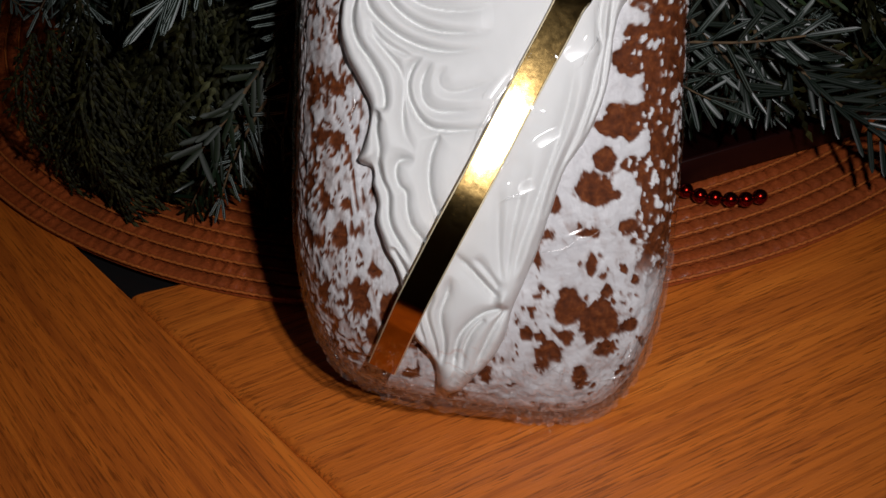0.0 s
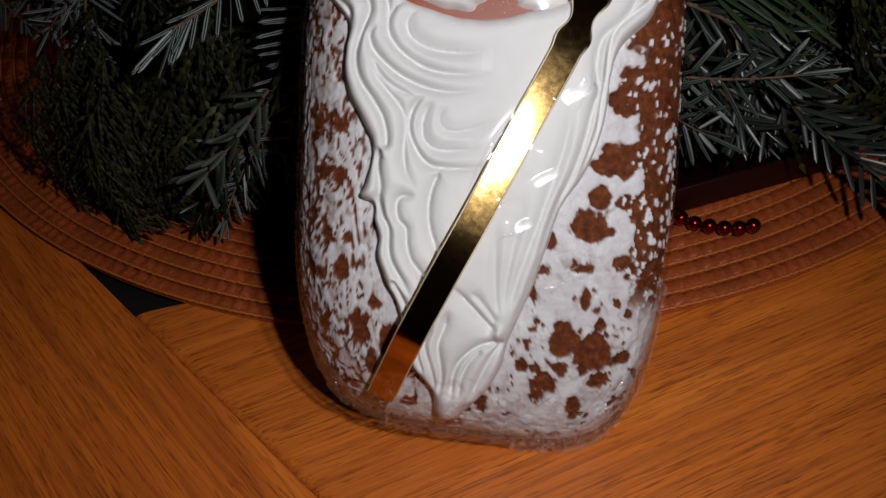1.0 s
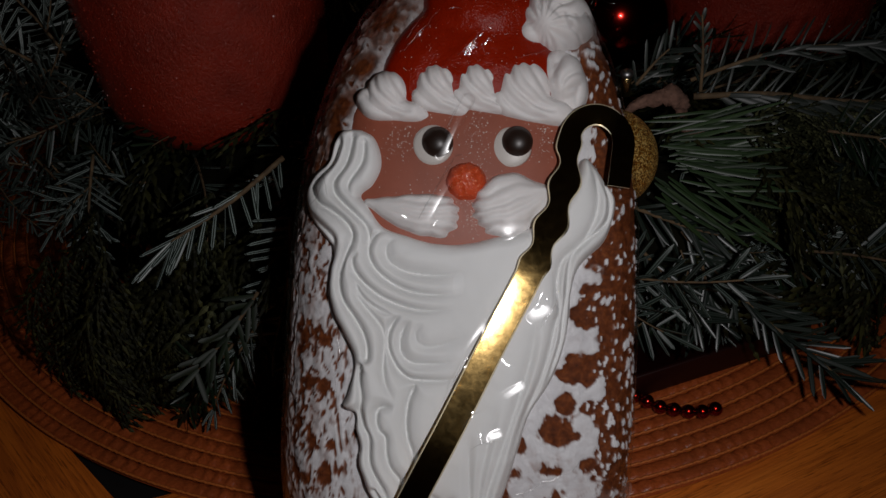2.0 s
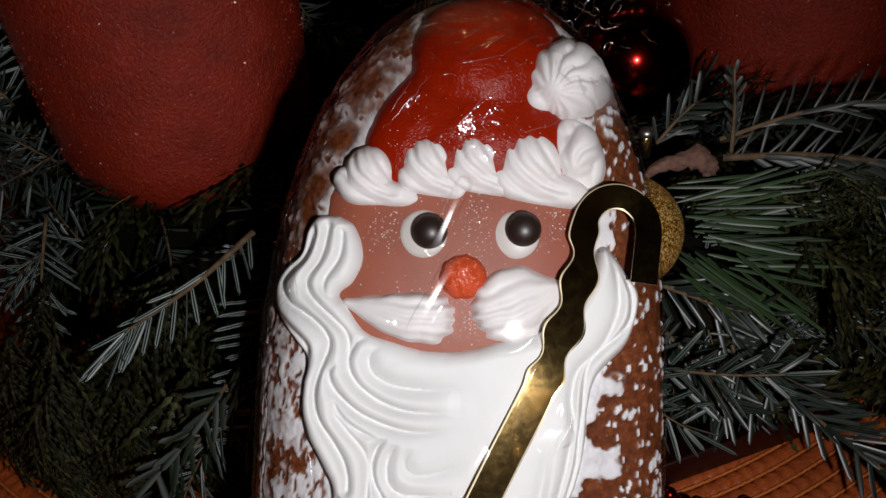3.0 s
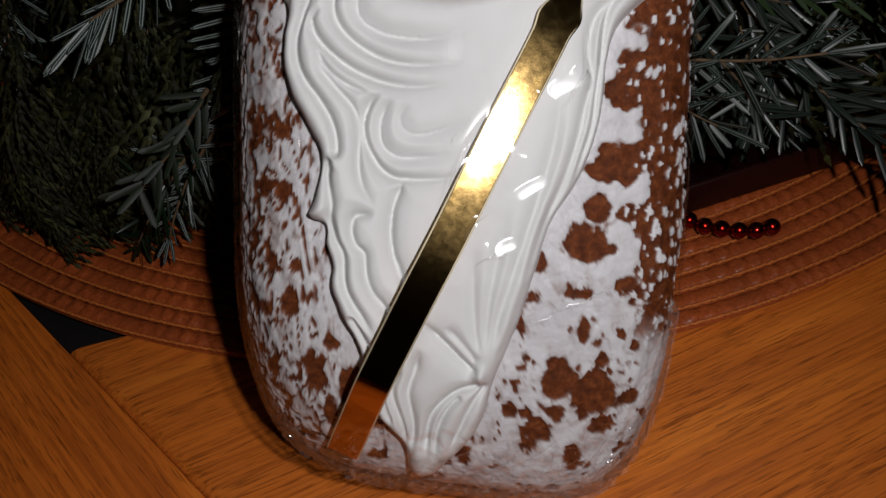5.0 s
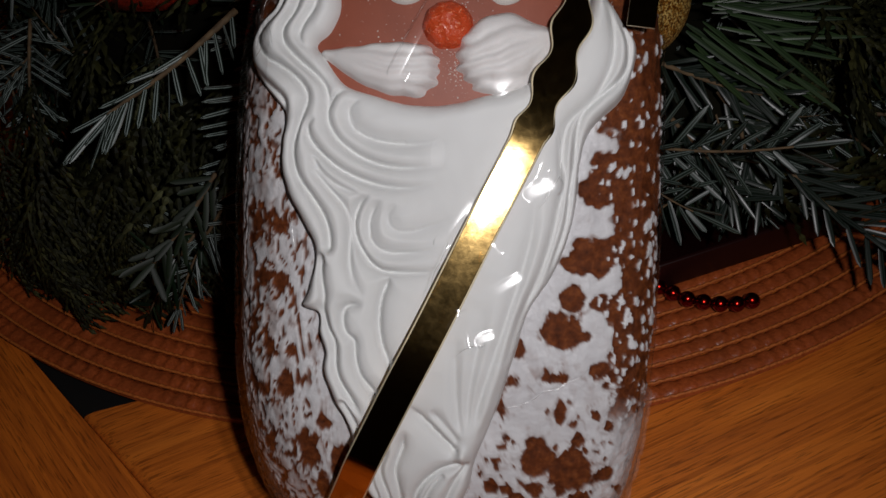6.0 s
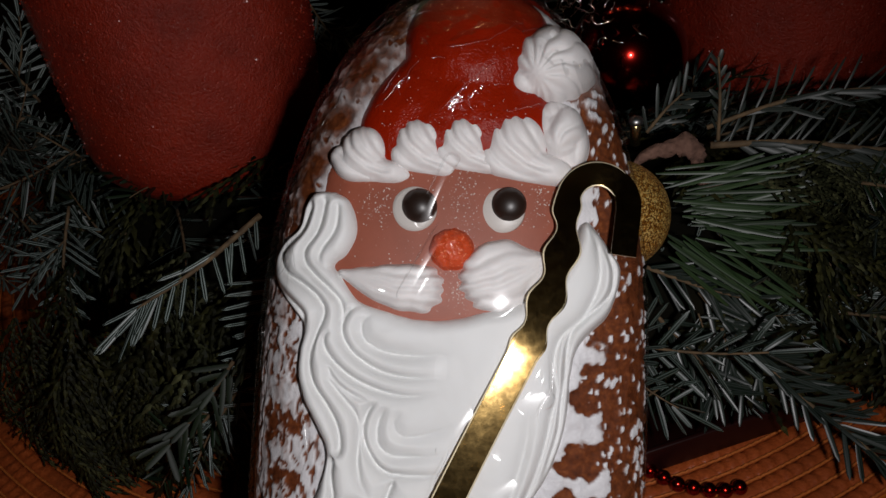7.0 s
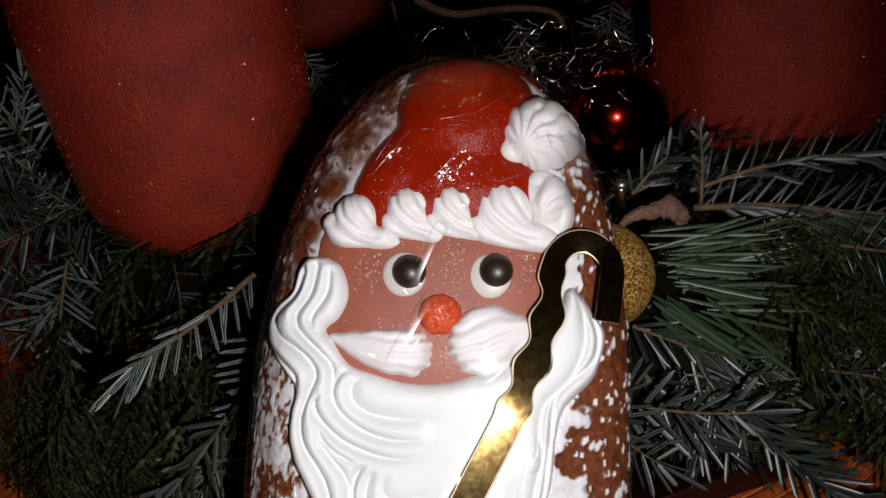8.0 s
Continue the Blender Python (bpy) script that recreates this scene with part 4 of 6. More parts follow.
def hat_field(u, v):
    x, y = (u - 0.0052 - 0.20 * (v - 0.14)) / (0.0215 - 0.55 * (v - 0.1385)), (v - 0.1480) / 0.0110
    r = (np.abs(x) ** 2.8 + np.abs(y) ** 2.8) ** (1 / 2.8)
    low = np.where(r < 1, 0.0050 * np.sqrt(np.clip(1 - r ** 3, 0, 1)), -(r - 1) * 0.012)
    top = blob(u, v, 0.0084, 0.1648, 0.0148, 0.0138, 0.0072, 2.2, -0.15)
    side = blob(u, v, -0.0052, 0.1500, 0.0085, 0.0135, 0.0046, 2.2, -0.62)
    return soften(np.maximum(np.maximum(low, top), side), 9) + 0.00035 * vnoise(np.stack([u, v, 0 * u], -1).reshape(-1, 3), 130, 3, 4.4).reshape(u.shape)


relief("red_cap", (-0.020, 0.030, 0.132, 0.1800), 0.0004, hat_field, HAT, gingerbread, "glossy red sugar cap", sink=0.003)


def swirl(u, v, cu, cv, a, b, h, arms, twist, turn, apex, depth=0.16):
    """A piped dome whose ridges spiral out from an apex."""
    ct, st = math.cos(turn), math.sin(turn)
    x, y = (u - cu) * ct + (v - cv) * st, -(u - cu) * st + (v - cv) * ct
    ax, ay = x - apex[0], y - apex[1]
    far = np.hypot(ax, ay)
    lob = np.abs(np.sin(0.5 * arms * np.arctan2(ay, ax) + twist * far + 0.4 * np.sin(900 * x))) ** 0.6
    r = np.sqrt((x / a) ** 2 + (y / b) ** 2)
    r = r * (1 + 0.09 * (1 - lob) * smooth01((r - 0.4) / 0.5))
    dome = h * np.sqrt(np.clip(1 - r ** 2.4, 0, 1)) * (1 - depth * (1 - lob) * smooth01(far / 0.004))
    return np.where(r < 1, dome, -(r - 1) * min(a, b) * 5)


cap_v, cap_f = [], []
cap_u, cap_r = np.meshgrid(np.arange(-0.020, 0.030, 0.0004), np.arange(0.132, 0.1800, 0.0004))
cap_h = surf(cap_u, cap_r) + hat_field(cap_u, cap_r)
for _ in range(130):
    cu, cv = gl.uniform(-0.011, 0.019), 0.1455 + 0.016 * gl.random() ** 2.2
    w = float(cap_h[int((cv - 0.132) / 0.0004), int((cu + 0.020) / 0.0004)]) + 0.00003
    r = gl.uniform(0.00005, 0.00013)
    b = len(cap_v)
    tilt = Euler((gl.uniform(0, 3), gl.uniform(0, 3), gl.uniform(0, 3))).to_matrix()
    cap_v += [Vector((cu, cv, w)) + tilt @ Vector(q) * r for q in ((1, 0, 0), (-1, 0, 0), (0, 1, 0), (0, -1, 0), (0, 0, 1), (0, 0, -1))]
    cap_f += [(b + i, b + j, b + k) for i in (0, 1) for j in (2, 3) for k in (4, 5)]
me = bpy.data.meshes.new("cap_crystals")
me.from_pydata(cap_v, [], cap_f)
tagged(part("sugar_crystals", me, CRYSTAL, gingerbread, "tiny clear sugar crystals", smooth=False), kind="stuff")


def shell_field(u, v, cu, cv, size, tail):
    """A piped shell: a twisted head that sweeps down into a tail. Furrows run from its crown into the tail."""
    def local(rows):
        return [(cu + size * x, cv + size * y) for x, y in rows]

    head = blob(u, v, cu - 0.0002, cv + 0.0004, 1.02 * size, 1.12 * size, 0.0068, 2.0, -0.25)
    sweep = [(cu - 0.5 * size, cv - 0.35 * size, 0.72 * size), (cu + 0.25 * size, cv - 0.62 * size, 0.62 * size), (cu + 0.55 * (tail - cu) + 0.3 * size, cv - 0.85 * size, 0.50 * size), (tail, cv - 0.98 * size, 0.26 * size)]
    h = np.maximum(head, stroke_field(u, v, sweep, 0.0056, 0))
    cut = np.zeros(u.shape)
    for rows, depth in (([(0.05, 1.15), (0.40, 0.40), (0.75, -0.15), (1.25, -0.62)], 0.0012), ([(-0.55, 0.85), (-0.36, 0.0), (0.35, -0.62), (1.25, -0.95)], 0.0015),
                        ([(-0.25, 1.10), (0.02, 0.25), (0.55, -0.35), (1.20, -0.80)], 0.0008), ([(-0.98, 0.10), (-0.62, -0.55), (0.05, -0.95), (0.90, -1.15)], 0.0013), ([(-0.85, 0.50), (-0.68, -0.15), (-0.10, -0.72), (0.70, -1.05)], 0.0007)):
        c, _ = groove(u, v, local(rows), depth, 0.0015, 0.0, (0.02, 0.2))
        cut = np.maximum(cut, c)
    return soften(np.where(h > 0, h - 0.85 * cut * smooth01(h / 0.003), h), 3)


for cu, cv, size, tail in ((-0.0148, 0.1406, 0.0050, -0.0065), (-0.0036, 0.1418, 0.0051, 0.0020), (0.0053, 0.1420, 0.0051, 0.0115), (0.0156, 0.1411, 0.0062, 0.0258)):
    relief("icing_shell", (cu - 0.0085, tail + 0.0050, cv - 0.0110, cv + 0.0085), 0.00024, lambda u, v, q=(cu, cv, size, tail): shell_field(u, v, *q), MERINGUE, gingerbread, "twisted white icing shell")
relief("icing_shell", (-0.0240, -0.0130, 0.1340, 0.1450), 0.00024, lambda u, v: soften(np.maximum(stroke_field(u, v, [(-0.0196, 0.1402, 0.0026), (-0.0176, 0.1380, 0.0030), (-0.0140, 0.1362, 0.0018)], 0.0050, 2, 0.2), -0.001), 1), MERINGUE, gingerbread, "small white icing end of the shell row")


KISS = [(0.0180, 0.1545, 0.0036), (0.0205, 0.1565, 0.0046), (0.0225, 0.1575, 0.0046)]
relief("icing_rosette", (0.0130, 0.0370, 0.1440, 0.1680), 0.00026, lambda u, v: soften(np.maximum(swirl(u, v, 0.0243, 0.1588, 0.0093, 0.0083, 0.0102, 15, 150, 0.5, (-0.0062, -0.0020), 0.15), stroke_field(u, v, KISS, 0.0062, 0, 0)), 1), MERINGUE, gingerbread, "round fluted white icing rosette", sink=0.004)
LEAF = [(0.0268, 0.1376, 0.0016), (0.0260, 0.1414, 0.0042), (0.0246, 0.1450, 0.0047), (0.0236, 0.1470, 0.0036)]
relief("icing_rosette", (0.0175, 0.0330, 0.1330, 0.1530), 0.00026, lambda u, v: soften(np.maximum(swirl(u, v, 0.0252, 0.1437, 0.0058, 0.0044, 0.0070, 9, 200, 1.25, (-0.0050, 0.0005), 0.18), stroke_field(u, v, LEAF, 0.0050, 3, 0.2)), 1), MERINGUE, gingerbread, "small fluted white icing rosette", sink=0.003)


def staff_mesh():
    """A flat foil card: straight shaft, wavy neck and a hook."""
    n1 = 240
    shaft = spline([(-0.0236, 0.0305), (-0.0173, 0.0423), (-0.0092, 0.0567), (-0.0025, 0.0683), (0.0066, 0.0848), (0.0152, 0.1000), (0.0203, 0.1105), (0.0230, 0.1175), (0.0246, 0.1240), (0.0250, 0.1284)], n1)
    hook = [(0.0309 + 0.0059 * math.cos(a), 0.1282 + 0.0064 * math.sin(a)) for a in np.linspace(radians(178), radians(-12), 96)]
    hook += [(0.0367 - 0.0016 * t, 0.1269 - 0.0088 * t) for t in np.linspace(0.04, 1, 30)]
    c = np.vstack([shaft[:-1], np.array(hook)])
    d = np.gradient(c, axis=0)
    d /= np.linalg.norm(d, axis=1)[:, None]
    nr = np.stack([-d[:, 1], d[:, 0]], -1)
    s = np.concatenate([[0], np.cumsum(np.linalg.norm(np.diff(c, axis=0), axis=1))])
    v = c[:, 1]
    neck = smooth01((s - 0.078) / 0.006) * smooth01((0.113 - s) / 0.006)
    half = 0.0030 - 0.0006 * smooth01((s - 0.094) / 0.022)
    wl = 0.00075 * neck * np.sin((s - 0.078) / 0.0098 * 2 * math.pi)
    wr = 0.00075 * neck * np.sin((s - 0.078) / 0.0098 * 2 * math.pi + 2.4)
    L, R = c + nr * (half + wl)[:, None], c - nr * (half - wr)[:, None]
    foot = np.clip(0.0190 - s, 0, 1)
    vq = np.linspace(0.02, 0.14, 1201)
    slope = np.interp(vq, [0.02, 0.055, 0.066, 0.098, 0.106, 0.14], [0.085, 0.085, -0.125, -0.05, -0.15, -0.13])
    rise = np.concatenate([[0], np.cumsum(slope[:-1] * np.diff(vq))])
    lift = 0.0060 + np.interp(v, vq, rise) - np.interp(0.083, vq, rise) - 0.40 * foot * smooth01(foot / 0.009)
    rows = []
    for t, drop in ((0, 0.00010), (0.045, 0), (0.07, 0), (0.1, 0), (0.5, -0.00004), (0.9, 0), (0.93, 0), (0.955, 0), (1, 0.00010)):
        q = L * (1 - t) + R * t
        across = (q[:, 0] + 0.0236) * 0.887 - (q[:, 1] - 0.0305) * 0.461
        rows.append(np.column_stack([q, lift - drop - 0.107 * across]))
    top = np.stack(rows, 1).reshape(-1, 3)
    bot = top - np.array([0, 0, 0.00045])
    bot[:, 2] = np.repeat(lift - 0.0006, 9)
    F = grid_faces(9, len(c))
    n, m = len(top), len(c)
    rim = [k * 9 for k in range(m)] + [(m - 1) * 9 + j for j in range(1, 9)] + [k * 9 + 8 for k in range(m - 2, -1, -1)] + list(range(7, 0, -1))
    V = np.vstack([top, bot, top[rim], bot[rim]])
    e = np.arange(len(rim))
    side = np.stack([2 * n + e, 2 * n + (e + 1) % len(rim), 2 * n + len(rim) + (e + 1) % len(rim), 2 * n + len(rim) + e], -1)
    me = mesh_np("gold_staff", V, np.vstack([F[:, ::-1], F + n, side]))
    for material in (GOLD, CARD_EDGE):
        me.materials.append(material)
    cut = np.zeros(2 * len(F) + len(side), np.int32)
    cut[:len(F)] = np.isin(np.arange(len(F)) % 8, (0, 7))
    cut[2 * len(F):] = 1
    me.polygons.foreach_set("material_index", cut)
    return me


part("gold_staff", staff_mesh(), GOLD, gingerbread, "flat gold foil card crook")


CREASES = [
    (-0.0032, 0.0735, 0.0012, 0.0830, 0.0005),
    (0.0015, 0.0635, 0.0070, 0.0650, 0.0005), (0.0000, 0.0680, 0.0040, 0.0715, 0.0005), (0.0165, 0.0880, 0.0205, 0.1000, 0.0005),
    (0.0010, 0.1465, 0.0130, 0.1560, 0.0007), (0.0030, 0.1590, 0.0180, 0.1650, 0.0006), (-0.0100, 0.1480, -0.0020, 0.1570, 0.0006),
    (0.0080, 0.0540, 0.0240, 0.0600, 0.0005), (-0.0300, 0.0700, -0.0285, 0.0960, 0.0005),
]


# smooth pleats and pulled-flat patches of the film: lower and upper end, half width, slopes in u and v, cross radius, height
PLEATS = [
    (-0.0030, 0.1250, 0.0032, 0.1370, 0.0008, -0.148, 0.148, 0.016, 0.0010), (-0.0064, 0.1116, 0.0012, 0.1238, 0.0009, -0.168, 0.064, 0.016, 0.0010),
    (0.0104, 0.1098, 0.0116, 0.1108, 0.0020, -0.092, 0.045, 0.030, 0.0006),
    (0.0092, 0.0742, 0.0126, 0.0762, 0.0009, -0.085, -0.100, 0.030, 0.0004), (0.0057, 0.0659, 0.0076, 0.0664, 0.0009, -0.115, -0.165, 0.030, 0.0004),
    (-0.0002, 0.0830, 0.0050, 0.0895, 0.0007, -0.105, -0.035, 0.012, 0.0004), (0.0150, 0.0905, 0.0188, 0.0917, 0.0011, -0.058, 0.000, 0.030, 0.0004),
]


def film_lift(u, v):
    """How far the film stands off the loaf: low over the beard, higher over the shells and the cap."""
    return 0.0086 + 0.0040 * smooth01((v - 0.137) / 0.022) * smooth01((0.030 - np.abs(u - 0.010)) / 0.012)


def film_mesh():
    NT, NR = 620, 190
    th = even_angles(NT)
    rr = np.concatenate([np.linspace(0.03, 0.88, NR - 30), 0.88 + 0.12 * np.sin(np.linspace(0, math.pi / 2, 31))[1:]])
    ou, ov = outline(th, 1.010)
    U, Vv = rr[:, None] * ou[None], V0 + rr[:, None] * (ov - V0)[None]
    U = U + shift(Vv)
    R = np.repeat(rr[:, None], NT, 1)
    W = edge_w(Vv) - 0.10 * U * (1 - R ** 6) + 0.0132 * np.sqrt(np.clip(1 - R ** 6, 0, 1)) + film_lift(U, Vv) * np.sqrt(np.clip(1 - R ** 5, 0, 1))
    P = np.stack([U, Vv, W], -1).reshape(-1, 3)
    ridge = (P[:, 0] + 0.0236) * 0.887 - (P[:, 1] - 0.0305) * 0.461
    P[:, 2] += 0.0022 * (np.exp(-np.abs(ridge) / 0.011) - 0.3) * smooth01((0.97 - R.reshape(-1)) / 0.2) * smooth01((0.122 - P[:, 1]) / 0.02)
    n1 = vnoise(P * np.array([1.0, 0.35, 1.0]), 160, 3, 2.0)
    n2 = vnoise(P * np.array([1.0, 0.6, 1.0]), 280, 2, 5.0)
    ang = np.tile(th, len(rr))
    r = R.reshape(-1)
    crumple = smooth01((0.045 - P[:, 1]) / 0.02) + 0.26 * smooth01((P[:, 1] - 0.146) / 0.012) + 0.6 * smooth01((r - 0.85) / 0.1) + 0.10 * smooth01((P[:, 1] - 0.122) / 0.01)
    off = 0.00010 * n1 + 0.0009 * crumple * (1 - np.abs(n2) * 2.2) * 0.6
    off += 0.00022 * smooth01((0.045 - P[:, 1]) / 0.02) * np.sin(ang * 95 + 8 * n1)
    # small pockets of air under the film: middle, radius, height
    for u0, v0, rad, h in ((0.0108, 0.1135, 0.0045, 0.0007), (0.0105, 0.0800, 0.0042, 0.0006), (0.0040, 0.0655, 0.0030, 0.0005), (0.0140, 0.0900, 0.0026, 0.0004), (-0.0120, 0.1130, 0.0026, 0.0004)):
        off += h * np.exp(-((P[:, 0] - u0) ** 2 + (P[:, 1] - v0) ** 2) / (0.36 * rad ** 2))
    # long creases pulled through the film: start, end, height
    for u0, v0, u1, v1, h in CREASES:
        du, dv = u1 - u0, v1 - v0
        t = np.clip(((P[:, 0] - u0) * du + (P[:, 1] - v0) * dv) / (du * du + dv * dv), 0, 1)
        gap = np.hypot(P[:, 0] - u0 - t * du, P[:, 1] - v0 - t * dv)
        off += h * np.exp(-(gap / 0.0012) ** 2) * np.sin(math.pi * np.clip(t, 0.02, 0.98))
    flat = np.zeros(len(P))
    for u0, v0, u1, v1, half, su, sv, bend, h in PLEATS:
        du, dv = u1 - u0, v1 - v0
        t = np.clip(((P[:, 0] - u0) * du + (P[:, 1] - v0) * dv) / (du * du + dv * dv), 0, 1)
        gap = np.hypot(P[:, 0] - u0 - t * du, P[:, 1] - v0 - t * dv)
        cu, cv = P[:, 0] - (u0 + u1) / 2, P[:, 1] - (v0 + v1) / 2
        base = P[np.argmin(cu ** 2 + cv ** 2), 2]
        run = (cu * du + cv * dv) / math.hypot(du, dv)
        mask = smooth01((2.2 * half - gap) / (1.2 * half))
        off = off + (base + h + su * cu + sv * cv - gap ** 2 / (2 * bend) - run ** 2 / 0.16 - P[:, 2] - off) * mask
        crumple, flat = crumple * (1 - 0.9 * mask), np.maximum(flat, mask)
    P[:, 2] += off * np.where(flat > 0, 1.0, np.sqrt(np.clip(1.1 - r ** 4, 0, 1)))
    P[:, 0] += off * np.cos(ang) * r * (1 - flat)
    P[:, 1] += off * np.sin(ang) * r * (1 - flat)
    P[:, 2] = np.maximum(P[:, 2], (0.0004 - 0.768 * P[:, 1]) / 0.640)
    rb = np.linspace(0.97, 0.3, 10)
    UB, VB = rb[:, None] * ou[None], V0 + rb[:, None] * (ov - V0)[None]
    UB = UB + shift(VB)
    WB = edge_w(VB) - 0.0135 * np.sqrt(np.clip(1 - rb[:, None] ** 3, 0, 1)) - 0.001
    WB = np.maximum(WB, (0.0003 - 0.768 * VB) / 0.640)
    B = np.stack([UB, VB, WB], -1).reshape(-1, 3)
    me = mesh_np("film", np.vstack([P, B]), grid_faces(NT, len(rr) + len(rb), True))
    at_ = me.attributes.new("crinkle", "FLOAT", "POINT")
    at_.data.foreach_set("value", np.concatenate([np.clip(crumple, 0, 1), np.full(len(B), 1.0)]).astype(np.float32))
    haze = me.attributes.new("haze", "FLOAT", "POINT")
    haze.data.foreach_set("value", np.concatenate([flat, np.zeros(len(B))]).astype(np.float32))
    return me


part("film_wrap", film_mesh(), FILM, gingerbread, "clear crinkled plastic film")


def film_w(u, v):
    """Height of the film over the loaf's middle plane."""
    r = min(1.0, float(radial(np.array(u), np.array(v))))
    return float(edge_w(v)) - 0.10 * u * (1 - r ** 6) + 0.0132 * math.sqrt(max(0, 1 - r ** 6)) + float(film_lift(u, v)) * math.sqrt(max(0, 1 - r ** 5))


fold_rng = random.Random(21)


def folds(lines, name):
    """Thin folded creases standing on the film."""
    v, f = [], []
    for u0, v0, u1, v1 in lines:
        n = 9
        bow = fold_rng.gauss(0, 0.10)
        pts = []
        for i in range(n):
            t = i / (n - 1)
            k = bow * math.sin(math.pi * t) + fold_rng.gauss(0, 0.012)
            u_, v_ = u0 + (u1 - u0) * t - (v1 - v0) * k, v0 + (v1 - v0) * t + (u1 - u0) * k
            pts.append((u_, v_, film_w(u_, v_) + 0.0001))
        me = tube(pts, [0.00006 * math.sin(math.pi * (0.08 + 0.84 * i / (n - 1))) + 0.00002 for i in range(n)], 5)
        o = len(v)
        v += [q.co.copy() for q in me.vertices]
        f += [tuple(o + i for i in p.vertices) for p in me.polygons]
    me = bpy.data.meshes.new(name)
    me.from_pydata(v, [], f)
    return me


fold_lines = [c[:4] for c in CREASES]
for _ in range(15):
    u0, v0, a, L = fold_rng.uniform(-0.012, 0.020), fold_rng.uniform(0.1455, 0.170), fold_rng.choice((0.75, 0.45, 2.3, 0.1)) + fold_rng.gauss(0, 0.25), fold_rng.choice((0.0016, 0.002, 0.003, 0.007))
    fold_lines.append((u0, v0, u0 + L * math.cos(a), v0 + L * math.sin(a)))
for _ in range(26):
    th = math.radians(fold_rng.uniform(95, 178))
    ou, ov = outline(np.array(th))
    k = fold_rng.uniform(0.82, 0.95)
    u0, v0 = k * float(ou), V0 + k * (float(ov) - V0)
    u0 += shift(v0)
    a, L = th + math.pi / 2 + fold_rng.gauss(0, 0.5), fold_rng.uniform(0.003, 0.009)
    fold_lines.append((u0, v0, u0 + L * math.cos(a), v0 + L * math.sin(a)))
for _ in range(30):
    u0, v0, a, L = fold_rng.uniform(-0.030, 0.030), fold_rng.uniform(0.0235, 0.030), fold_rng.choice((0.1, 2.6, 1.4)) + fold_rng.gauss(0, 0.3), fold_rng.uniform(0.002, 0.008)
    fold_lines.append((u0, v0, u0 + L * math.cos(a), v0 + L * math.sin(a)))
fold = part("film_folds", folds(fold_lines, "film_folds"), FILM_FOLD, gingerbread, "fine shiny creases in the film")
tagged(fold, kind="stuff")


def skirt_mesh():
    """Loose film bunched round the foot of the loaf, down to the table."""
    n, rows = 420, 9
    th = np.interp(np.linspace(0, 1, n), np.linspace(0, 1, 2001), np.linspace(radians(196), radians(344), 2001))
    ou, ov = outline(th)
    v, k = [], np.linspace(0, 1, rows)
    for t in k:
        grow = 0.955 + 0.075 * t
        u, vv = ou * grow, V0 + (ov - V0) * grow
        u = u + shift(vv)
        top = edge_w(vv) + 0.0078 * (1 - t)
        floor = (0.0005 - 0.768 * vv) / 0.640
        w = np.maximum(top, floor)
        P = np.stack([u, vv, w], -1)
        a, b = vnoise(P, 330, 3, 9.0), vnoise(P, 800, 2, 1.0)
        bump = (0.0011 * (1 - 2 * np.abs(a)) + 0.0007 * (1 - 2 * np.abs(b))) * (0.3 + 0.7 * t)
        P[:, 2] += np.maximum(bump, -0.0002)
        P[:, 1] -= 0.0010 * t * (1 + a)
        P[:, 2] = np.maximum(P[:, 2], (0.0004 - 0.768 * P[:, 1]) / 0.640)
        v.append(P)
    return mesh_np("film_skirt", np.vstack(v), grid_faces(n, rows))


part("film_skirt", skirt_mesh(), FILM_SKIRT, gingerbread, "crumpled clear film bunched at the foot")

# ---- wreath ----
WC, WR = Vector((0.014, 0.288)), 0.137
wreath = thing("wreath", pose(WC.x, WC.y, 0.012), "dense advent wreath of fir and cypress greenery", "wreath")
w_inv = wreath.matrix_world.inverted()


def core_mesh():
    bm = bmesh.new()
    n, m = 120, 20
    grid = [[bm.verts.new(((WR + 0.046 * math.cos(b)) * math.cos(a), (WR + 0.046 * math.cos(b)) * math.sin(a), 0.026 + 0.026 * math.sin(b)))
             for b in (2 * math.pi * j / m for j in range(m))] for a in (2 * math.pi * i / n for i in range(n))]
    for i in range(n):
        for j in range(m):
            bm.faces.new((grid[i][j], grid[(i + 1) % n][j], grid[(i + 1) % n][(j + 1) % m], grid[i][(j + 1) % m]))
    return bm


part("wreath_core", core_mesh(), CORE, wreath, "straw ring under the greenery, coloured near black as shade")


class Needles:
    """Collects needle blades, each a small folded leaf with its own island."""

    def __init__(self):
        self.v, self.f, self.uv = [], [], []

    def add(self, base, tip_dir, normal, length, width, bend=0.0):
        d = tip_dir.normalized()
        s = d.cross(normal).normalized()
        nn = s.cross(d)
        b = len(self.v)
        rows = ((0.0, 0.35), (0.10, 0.8), (0.5, 1.0), (0.88, 0.85), (1.0, 0.22))
        for t, w in rows:
            c = base + d * (length * t) + nn * (bend * length * t * t)
            h = s * (width * 0.5 * w)
            self.v += [c - h, c + nn * (width * 0.16 * w), c + h]
        for i in range(len(rows) - 1):
            for k in range(2):
                a = b + i * 3 + k
                self.f.append((a, a + 1, a + 4, a + 3))
                self.uv += [(k * 0.5, 0), (k * 0.5 + 0.5, 0), (k * 0.5 + 0.5, 1), (k * 0.5, 1)]

    def mesh(self, name):
        me = bpy.data.meshes.new(name)
        me.from_pydata(self.v, [], self.f)
        layer = me.uv_layers.new(name="UVMap")
        layer.data.foreach_set("uv", np.array(self.uv, dtype=np.float32).reshape(-1))
        return me


